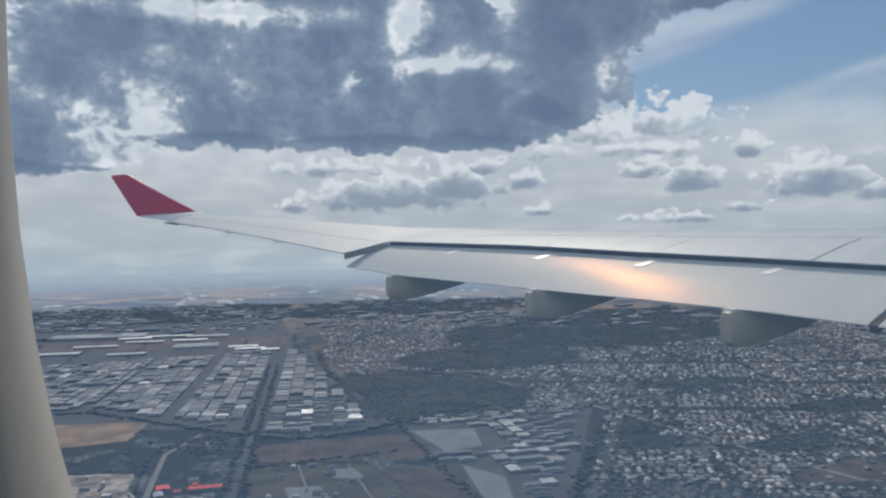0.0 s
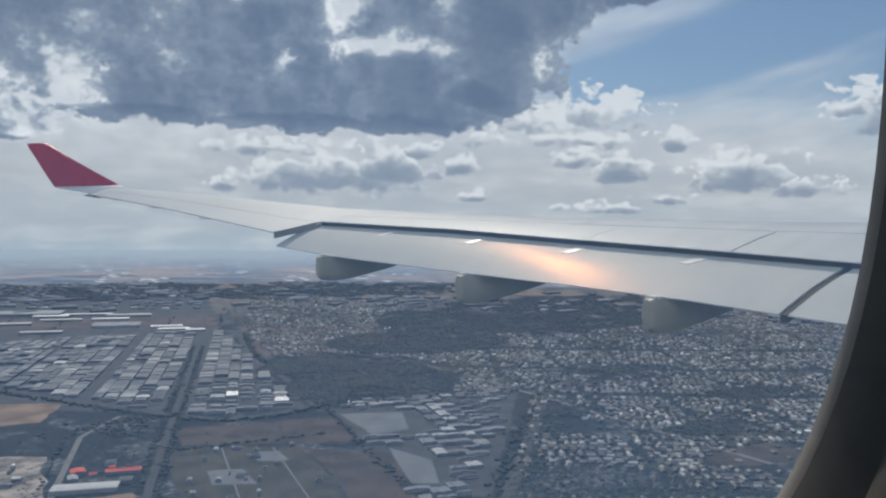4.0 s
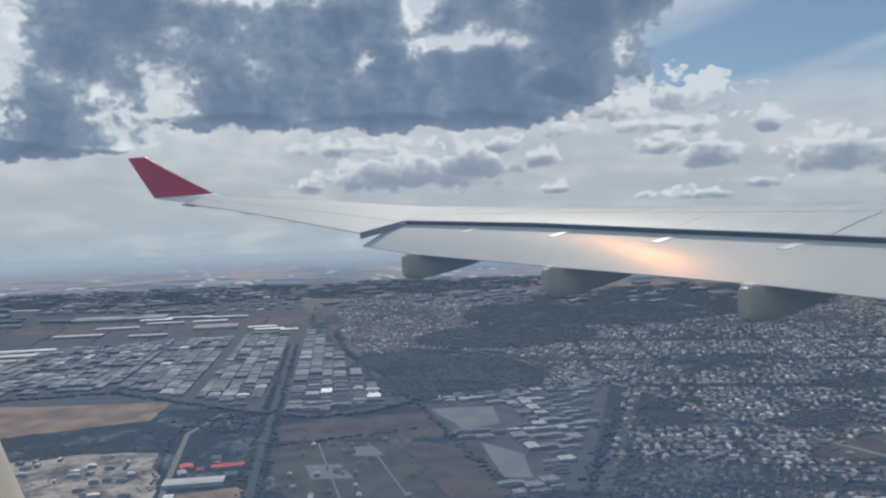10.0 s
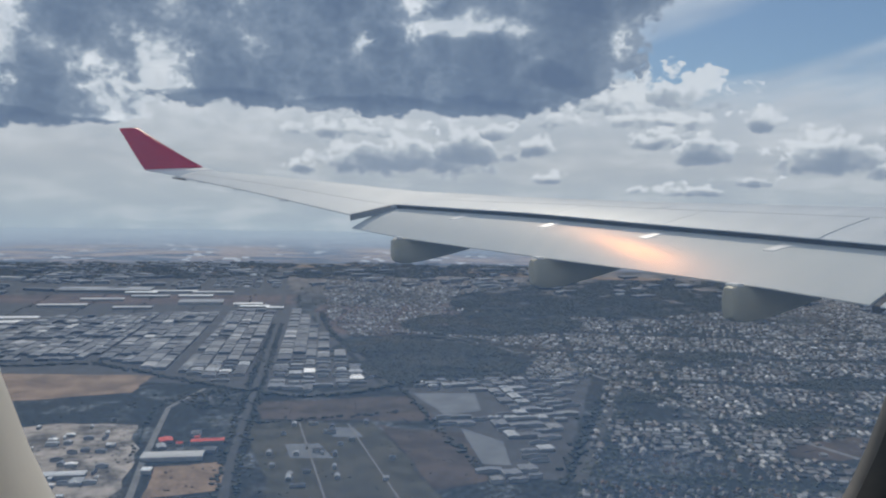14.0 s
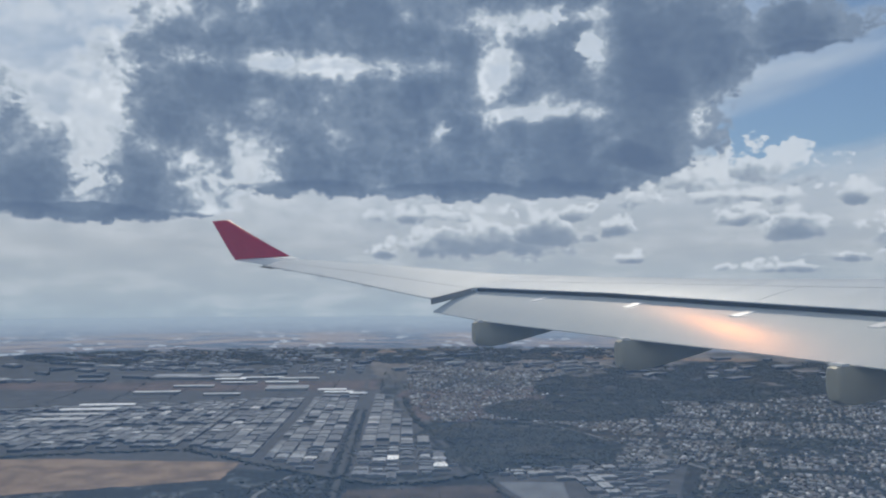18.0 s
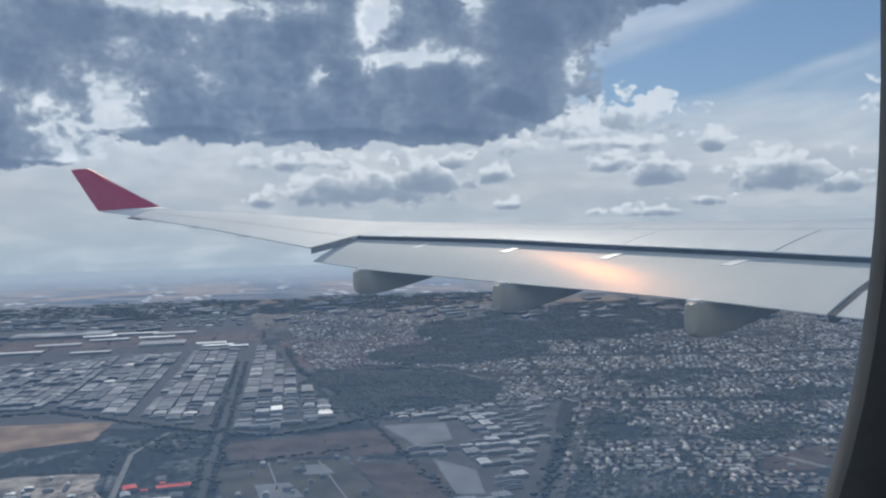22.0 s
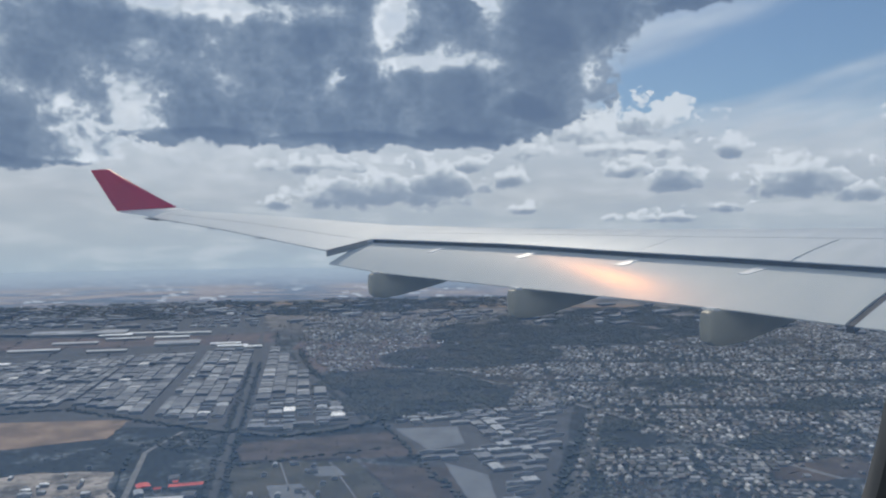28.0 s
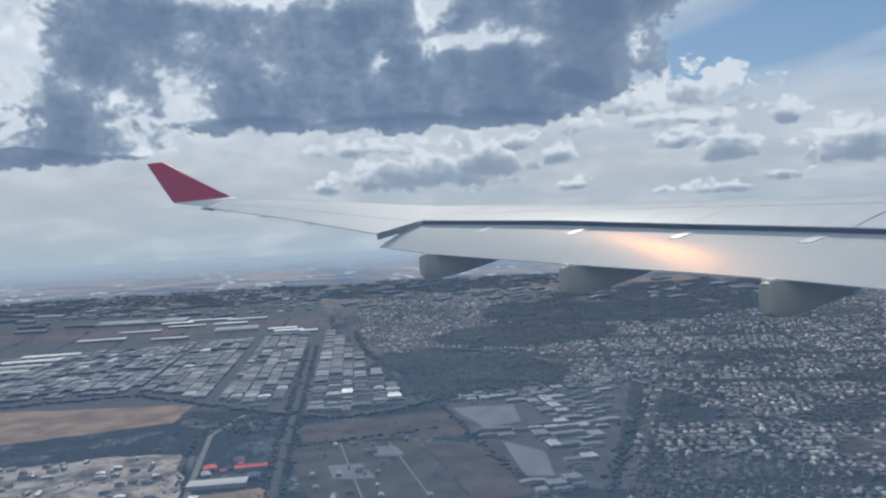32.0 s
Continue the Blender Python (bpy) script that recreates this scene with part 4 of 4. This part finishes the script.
def joined_box(store, x, y, turn, w, d, h, rise=0.0):
    """Append a plain gabled building to a joined mesh."""
    c, s, z = math.cos(turn), math.sin(turn), float(height(x, y))
    k = len(store[0])
    for px, py, pz in ((-w, -d, -2), (w, -d, -2), (w, d, -2), (-w, d, -2), (-w, -d, h), (w, -d, h), (w, d, h), (-w, d, h), (0, -d, h + rise), (0, d, h + rise)):
        px, py = px / 2, py / 2
        store[0].append((x + c * px - s * py, y + s * px + c * py, z + pz))
    store[1].extend([(k, k + 1, k + 5, k + 8, k + 4), (k + 2, k + 3, k + 7, k + 9, k + 6), (k + 1, k + 2, k + 6, k + 5), (k + 3, k, k + 4, k + 7), (k + 4, k + 8, k + 9, k + 7), (k + 5, k + 6, k + 9, k + 8)])


# industrial estate: columns of sheds along the main road
ROAD_DIR = Vector((0.172, 0.985))
ACROSS = Vector((0.985, -0.172))
TURN = math.degrees(math.atan2(-0.172, 0.985))
origin = Vector((62, 1180))
col_u = -1250.0
near_count = 0
while col_u < 330:
    wide = float(rng.uniform(17, 36))
    if abs(col_u + wide / 2) < wide / 2 + 17 or abs(col_u + wide / 2 + 210) < 22:
        col_u += 8
        continue
    v = 330.0
    while v < 2150:
        deep = float(rng.choice([15, 22, 34, 52])) * float(rng.uniform(0.85, 1.15))
        p = origin + ACROSS * (col_u + wide / 2) + ROAD_DIR * (v + deep / 2)
        edge = lerp(p.x, [(-700, 2050), (-208, 2010), (26, 1735), (130, 1635), (219, 1562), (400, 1600)])
        lane = (v + 40 * math.sin(col_u * 0.004)) % 250 < 24
        if edge < p.y < 2760 + 0.1 * p.x and -1150 < p.x < 395 and not lane and rng.random() > 0.06:
            tint = int(rng.choice([0, 1, 2, 3], p=[0.47, 0.17, 0.34, 0.02]))
            if p.y > 2560:
                tint = int(rng.choice([0, 2, 3], p=[0.5, 0.35, 0.15]))
            near = p.y < 1900 and p.x > -60
            if near and near_count < 70:
                near_count += 1
                shape = int(rng.choice([0, 1, 2, 4]))
                w0, d0 = SHAPES[shape][:2]
                warehouse(shape, tint, p.x, p.y, TURN + (0 if rng.random() > 0.3 else 180), wide * 0.97 / w0, deep * 0.97 / d0)
            else:
                joined_box(far_sheds, p.x, p.y, radians(TURN), wide * 0.97, deep * 0.97, float(rng.uniform(4.5, 7.5)), 1.2)
        v += deep + float(rng.choice([1.5, 2, 3, 6]))
    col_u += wide + float(rng.choice([1.5, 2, 3, 12], p=[0.3, 0.3, 0.25, 0.15]))

# depot: columns of sheds in a wedge between two roads
for i in range(16):
    v = 940.0 + float(rng.uniform(0, 30))
    wide = float(rng.uniform(27, 30))
    while v < 1560:
        deep = float(rng.choice([16, 26, 38, 54])) * float(rng.uniform(0.9, 1.1))
        p = Vector((442 + i * 31 + wide / 2 + 0.10 * (v - 1250), v + deep / 2))
        v += deep + float(rng.choice([2, 3, 6]))
        if p.x > 470 + 0.70 * (p.y - 930) or (p.x < 600 and 1300 < p.y < 1510) or (p.x < 525 and 1020 < p.y < 1250) or rng.random() < 0.07:
            continue
        shape = int(rng.choice([0, 1, 2, 4]))
        w0, d0 = SHAPES[shape][:2]
        warehouse(shape, int(rng.choice([0, 1, 2], p=[0.50, 0.14, 0.36])), p.x, p.y, -6, wide / w0, deep * 0.94 / d0)

# the estate goes on beyond the white sheds
for c in range(34):
    v = 2140.0
    while v < 2850:
        deep = float(rng.choice([22, 34, 56])) * float(rng.uniform(0.9, 1.1))
        p = origin + ACROSS * (-1150 + c * 43 + float(rng.uniform(-6, 6))) + ROAD_DIR * (v + deep / 2)
        v += deep + float(rng.choice([7, 12, 30]))
        if noise.noise(Vector((p.x, p.y, 2.0)) * 0.004) > -0.12 and p.x < 380 and c % 6:
            joined_box(far_sheds, p.x, p.y, radians(TURN), float(rng.uniform(22, 38)), deep * 0.9, 5, 1.2)

# white-roofed long sheds beyond the estate
for x, y, sx in ((-190, 3210, 1.5), (-60, 3230, 1.6), (90, 3190, 1.5), (-150, 3120, 1.3), (20, 3110, 1.2), (-320, 3060, 1.4), (210, 2900, 1.0), (230, 2840, 1.0), (-200, 2870, 1.2), (-440, 2940, 1.5), (-560, 2700, 1.6), (-600, 2620, 1.6), (-640, 2540, 1.6), (-660, 2460, 1.6), (300, 2800, 0.6)):
    warehouse(3, 3, x, y, 84, 0.75, sx * 0.9)

warehouse(3, 2, 40, 2980, 84, 1.7, 1.8)
warehouse(3, 2, -330, 3300, 84, 1.2, 2.2)
warehouse(1, 3, -250, 2560, 10, 1.0, 0.9)
# yard with white hall and red-roofed buildings
warehouse(3, 3, -25, 1195, 80, 0.62, 0.75)
warehouse(2, 4, -38, 1282, 8, 0.8, 0.5)
warehouse(4, 4, 28, 1262, 84, 0.7, 0.75)
warehouse(2, 4, -16, 1258, 84, 0.5, 0.5)
warehouse(2, 2, -44, 1250, 8, 0.7, 0.6)
warehouse(1, 1, 30, 1212, 80, 0.6, 0.6)
warehouse(1, 3, -60, 1140, 80, 0.45, 0.5)
warehouse(3, 3, -190, 1150, 82, 0.35, 0.8)
warehouse(4, 2, -150, 1120, 82, 0.7, 0.7)
warehouse(2, 4, 12, 1284, 84, 0.5, 0.4)
warehouse(0, 1, 10, 1310, 84, 0.6, 0.7)
for i in range(70):
    x, y = float(rng.uniform(-410, -110)), float(rng.uniform(1030, 1430))
    warehouse(int(rng.choice([2, 4])), int(rng.choice([0, 2, 3, 3])), x, y, float(rng.choice([TURN, TURN + 90])) + float(rng.normal(0, 4)), float(rng.uniform(0.25, 0.65)), float(rng.uniform(0.2, 0.5)))
for i in range(24):
    x, y = float(rng.uniform(110, 310)), float(rng.uniform(1000, 1340))
    warehouse(2, int(rng.choice([0, 1, 2])), x, y, TURN + float(rng.choice([0, 90])), float(rng.uniform(0.25, 0.5)), float(rng.uniform(0.2, 0.45)))

# sheds on the far side of the suburb and near the horizon
for i in range(30):
    cx, cy = (1950, 1690) if i % 2 else (1330, 1000)
    x, y = cx + float(rng.normal(0, 100)), cy + float(rng.normal(0, 60))
    warehouse(int(rng.choice([0, 2, 4])), int(rng.choice([0, 1, 2, 3])), x, y, 30 + float(rng.choice([0, 90])), float(rng.uniform(0.4, 0.8)), float(rng.uniform(0.35, 0.75)))
for i in range(170):
    a, r = radians(float(rng.uniform(-24, 60))), float(rng.uniform(3300, 3960))
    joined_box(far_sheds, r * math.sin(a), r * math.cos(a), a + float(rng.normal(0, 0.3)), float(rng.uniform(40, 130)), float(rng.uniform(20, 50)), 9, 1.0)
M_FAR_SHEDS = islands("far_sheds", [(0.0, (0.07, 0.083, 0.105)), (0.45, (0.12, 0.138, 0.165)), (0.75, (0.19, 0.21, 0.235)), (0.93, (0.28, 0.30, 0.325)), (1.0, (0.60, 0.61, 0.62))])
tagged(raw("distant_sheds", far_sheds[0], far_sheds[1], M_FAR_SHEDS), "mass of distant grey and white industrial roofs", "sheds", kind="stuff")

# suburb
M_TILE = [surface("house_roof_" + n, d, l, 0.4, rough=0.8, per_piece=0.35) for n, d, l in (("grey", (0.12, 0.12, 0.125), (0.20, 0.20, 0.205)), ("brown", (0.11, 0.08, 0.066), (0.17, 0.125, 0.10)), ("white", (0.25, 0.25, 0.25), (0.38, 0.38, 0.375)))]
M_PLASTER = surface("house_wall", (0.24, 0.225, 0.205), (0.36, 0.34, 0.315), 0.5, rough=0.85, per_piece=0.2)
homes = {}
TILES = ["grey", "brown", "white"]


def house(tint, wing_side, x, y, turn, size=1.0):
    m = Matrix.Translation((x, y, float(height(x, y)))) @ Matrix.Rotation(turn, 4, "Z") @ Matrix.Diagonal((size, size, 1, 1))
    if (tint, wing_side) in homes:
        return copy_thing(homes[tint, wing_side], m)
    top = tagged(new("house"), "single-storey suburban house with %s pitched roof" % TILES[tint], "house", "suburban houses")
    bm = bmesh.new()
    box(bm, (-5, -8, -1), (5, 8, 3.2))
    box(bm, (4.9, wing_side * 3 - 3.5, -1), (11, wing_side * 3 + 3.5, 3.1))
    part("wall", bm, M_PLASTER, top)
    bm = bmesh.new()
    loft(bm, [[Vector((-5.6, y0, 3.2)), Vector((0, y0, 6.0)), Vector((5.6, y0, 3.2)), Vector((5.6, y0, 2.9)), Vector((-5.6, y0, 2.9))] for y0 in (-8.6, 8.6)])
    loft(bm, [[Vector((x0, wing_side * 3 - 4, 3.1)), Vector((x0, wing_side * 3, 5.2)), Vector((x0, wing_side * 3 + 4, 3.1)), Vector((x0, wing_side * 3 + 4, 2.8)), Vector((x0, wing_side * 3 - 4, 2.8))] for x0 in (1.0, 11.5)])
    part("roof", bm, M_TILE[tint], top, "%s pitched roof" % TILES[tint])
    homes[tint, wing_side] = top
    top.matrix_basis = m
    return top


GROVES = [(1130, 1120, 120, 45), (930, 1330, 90, 45), (1480, 1330, 150, 60), (1350, 1700, 180, 60)]


def in_town(x, y):
    """How thickly a place is built with houses, 0 to 1."""
    r = math.hypot(x, y)
    wood = ((x - 600) / 300) ** 2 + ((y - 1900) / 330) ** 2 < 1 or ((x - 1750) / 750) ** 2 + ((y - 2750) / 420) ** 2 < 1 or ((x - 1000) / 330) ** 2 + ((y - 2350) / 230) ** 2 < 1
    if any(((x - a) / p) ** 2 + ((y - b) / q) ** 2 < 1 for a, b, p, q in GROVES):
        return 0.0
    if wood or x < 470 or (x < 540 + 0.70 * (y - 930) and y < 1560) or r > 3600:
        return 0.0
    if ((x - 1095) / 150) ** 2 + ((y - 930) / 70) ** 2 < 1:
        return 0.10
    return 0.98 + 1.1 * noise.noise(Vector((x, y, 0)) * 0.0035) + 0.9 * noise.noise(Vector((x, y, 4)) * 0.011)


small = [[], []]
tc, ts = math.cos(0.42), math.sin(0.42)
count = 0
for i in range(-80, 250):
    for j in range(-44, 270):
        u, v = i * 17.5 + (7 if (j // 2) % 2 else 0), (j // 2) * 37.0 + (j % 2) * 15.5
        if i % 11 == 0 or (j // 2) % 9 == 0:
            continue
        u, v = u + float(rng.normal(0, 2.5)), v + float(rng.normal(0, 2.0))
        x, y = 300 + u * tc + v * ts, 700 - u * ts + v * tc
        a = math.degrees(math.atan2(x, y))
        if y < 300 or not 10 < a < 72 or math.hypot(x, y) < 700 or rng.random() > in_town(x, y):
            continue
        turn = -0.42 + (math.pi / 2 if rng.random() > 0.5 else 0) + float(rng.normal(0, 0.06))
        if 800 < math.hypot(x, y) < 1250 and count < 300:
            count += 1
            house(int(rng.choice([0, 1, 2], p=[0.45, 0.25, 0.30])), int(rng.choice([-1, 1])), x, y, turn, float(rng.uniform(0.55, 0.8)))
        else:
            joined_box(small, x, y, turn, float(rng.uniform(7, 11)), float(rng.uniform(9, 17)), 3.2, 2.4)
tagged(raw("suburb_houses", small[0], small[1], M_HOUSES), "thousands of small grey, brown and white roofs", "houses", kind="stuff")

# ---- trees ----
ico = bmesh.new()
bmesh.ops.create_icosphere(ico, subdivisions=1, radius=1.0)
ICO_V = np.array([v.co for v in ico.verts])
ICO_F = np.array([[v.index for v in f.verts] for f in ico.faces])
ico.free()


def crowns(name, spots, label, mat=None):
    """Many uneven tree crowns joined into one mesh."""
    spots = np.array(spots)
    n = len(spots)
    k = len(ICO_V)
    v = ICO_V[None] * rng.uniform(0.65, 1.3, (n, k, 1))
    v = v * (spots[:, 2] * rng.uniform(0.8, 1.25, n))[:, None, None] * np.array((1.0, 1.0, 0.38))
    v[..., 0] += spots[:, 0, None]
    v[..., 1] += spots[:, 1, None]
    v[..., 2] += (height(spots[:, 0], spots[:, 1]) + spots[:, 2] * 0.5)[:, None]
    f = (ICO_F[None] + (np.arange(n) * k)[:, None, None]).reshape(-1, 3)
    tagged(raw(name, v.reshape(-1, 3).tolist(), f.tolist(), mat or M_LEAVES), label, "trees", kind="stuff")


def blob(cx, cy, rx, ry, n, size):
    out = []
    while len(out) < n:
        a, r = rng.uniform(0, 2 * math.pi), math.sqrt(rng.uniform(0, 1))
        x, y = cx + rx * r * math.cos(a), cy + ry * r * math.sin(a)
        if noise.noise(Vector((x, y, 3.0)) * 0.008) + 0.6 * noise.noise(Vector((x, y, 5.0)) * 0.022) > -0.14 - 0.45 * (1 - r):
            out.append((x, y, rng.uniform(*size)))
    return out


def along(points, gap, spread, size):
    out = []
    for a, b in zip(points, points[1:]):
        a, b = Vector(a), Vector(b)
        for i in range(int((b - a).length / gap)):
            p = a.lerp(b, i * gap / (b - a).length)
            out.append((p.x + rng.normal(0, spread), p.y + rng.normal(0, spread), rng.uniform(*size)))
    return out


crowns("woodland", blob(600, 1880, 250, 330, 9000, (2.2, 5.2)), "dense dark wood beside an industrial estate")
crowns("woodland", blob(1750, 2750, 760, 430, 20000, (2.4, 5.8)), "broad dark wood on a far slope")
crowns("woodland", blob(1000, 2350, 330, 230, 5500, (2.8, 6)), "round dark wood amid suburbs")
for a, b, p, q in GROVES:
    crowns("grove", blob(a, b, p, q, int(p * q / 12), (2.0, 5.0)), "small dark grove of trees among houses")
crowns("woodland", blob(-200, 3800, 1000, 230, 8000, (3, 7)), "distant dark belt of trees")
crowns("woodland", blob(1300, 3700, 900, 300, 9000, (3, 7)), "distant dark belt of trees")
scatter = []
while len(scatter) < 24000:
    a, r = radians(rng.uniform(8, 70)), rng.uniform(720, 3400)
    x, y = r * math.sin(a), r * math.cos(a)
    if ((x - 1095) / 150) ** 2 + ((y - 930) / 70) ** 2 > 1 and x > 460 and noise.noise(Vector((x, y, 9.0)) * 0.006) > -0.25 and not (x < 540 + 0.70 * (y - 930) and y < 1560):
        scatter.append((x, y, rng.uniform(1.6, 4.2)))
crowns("garden_trees", scatter, "scattered dark garden trees among houses", M_GARDEN)
lines = along([(16, 900), (48, 1180), (124, 1649), (264, 2505)], 6, 4, (2.5, 5)) + along([(44, 900), (76, 1180), (152, 1649), (292, 2505)], 6, 4, (2.5, 5))
lines += along([(-700, 1975), (-225, 1970), (5, 1710), (115, 1600), (215, 1518), (335, 1528), (445, 1585), (450, 1900), (420, 2240), (460, 2700)], 5, 6, (3.5, 7))
lines += along([(520, 940), (685, 1155), (945, 1495), (1290, 1815)], 6, 7, (3.5, 7)) + along([(445, 1560), (428, 1250), (420, 1000)], 7, 4, (3, 6))
lines += along([(-215, 1990), (-122, 2544)], 8, 4, (3, 6)) + along([(-168, 1990), (-78, 2544)], 8, 4, (3, 6))
lines += along([(-92, 1190), (-64, 1500), (10, 1640)], 16, 3, (3, 5)) + along([(110, 1350), (400, 1360)], 8, 4, (3, 6))
for c in range(7):
    u = -1100 + c * 190
    p0, p1 = origin + ACROSS * u + ROAD_DIR * 900, origin + ACROSS * u + ROAD_DIR * 2000
    lines += along([tuple(p0), tuple(p1)], 22, 5, (3, 6))
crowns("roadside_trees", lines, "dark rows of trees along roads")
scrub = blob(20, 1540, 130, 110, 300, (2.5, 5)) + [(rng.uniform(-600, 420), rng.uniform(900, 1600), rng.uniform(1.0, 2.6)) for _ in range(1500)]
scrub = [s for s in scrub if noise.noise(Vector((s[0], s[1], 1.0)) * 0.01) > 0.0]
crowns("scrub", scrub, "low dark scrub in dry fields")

# ---- the land lies a few degrees round from the aircraft's heading ----
AIRCRAFT = {"camera", "sun", "aeroplane_wing", "window_1", "wall_cabin", "wall_fuselage", "floor", "ceiling", "wall_aft", "wall_forward", "wall_far"}
round_by = Matrix.Rotation(radians(-4.5), 4, "Z")
for ob in list(scene.collection.objects):
    if ob.parent is None and ob.name not in AIRCRAFT:
        ob.matrix_basis = round_by @ ob.matrix_basis
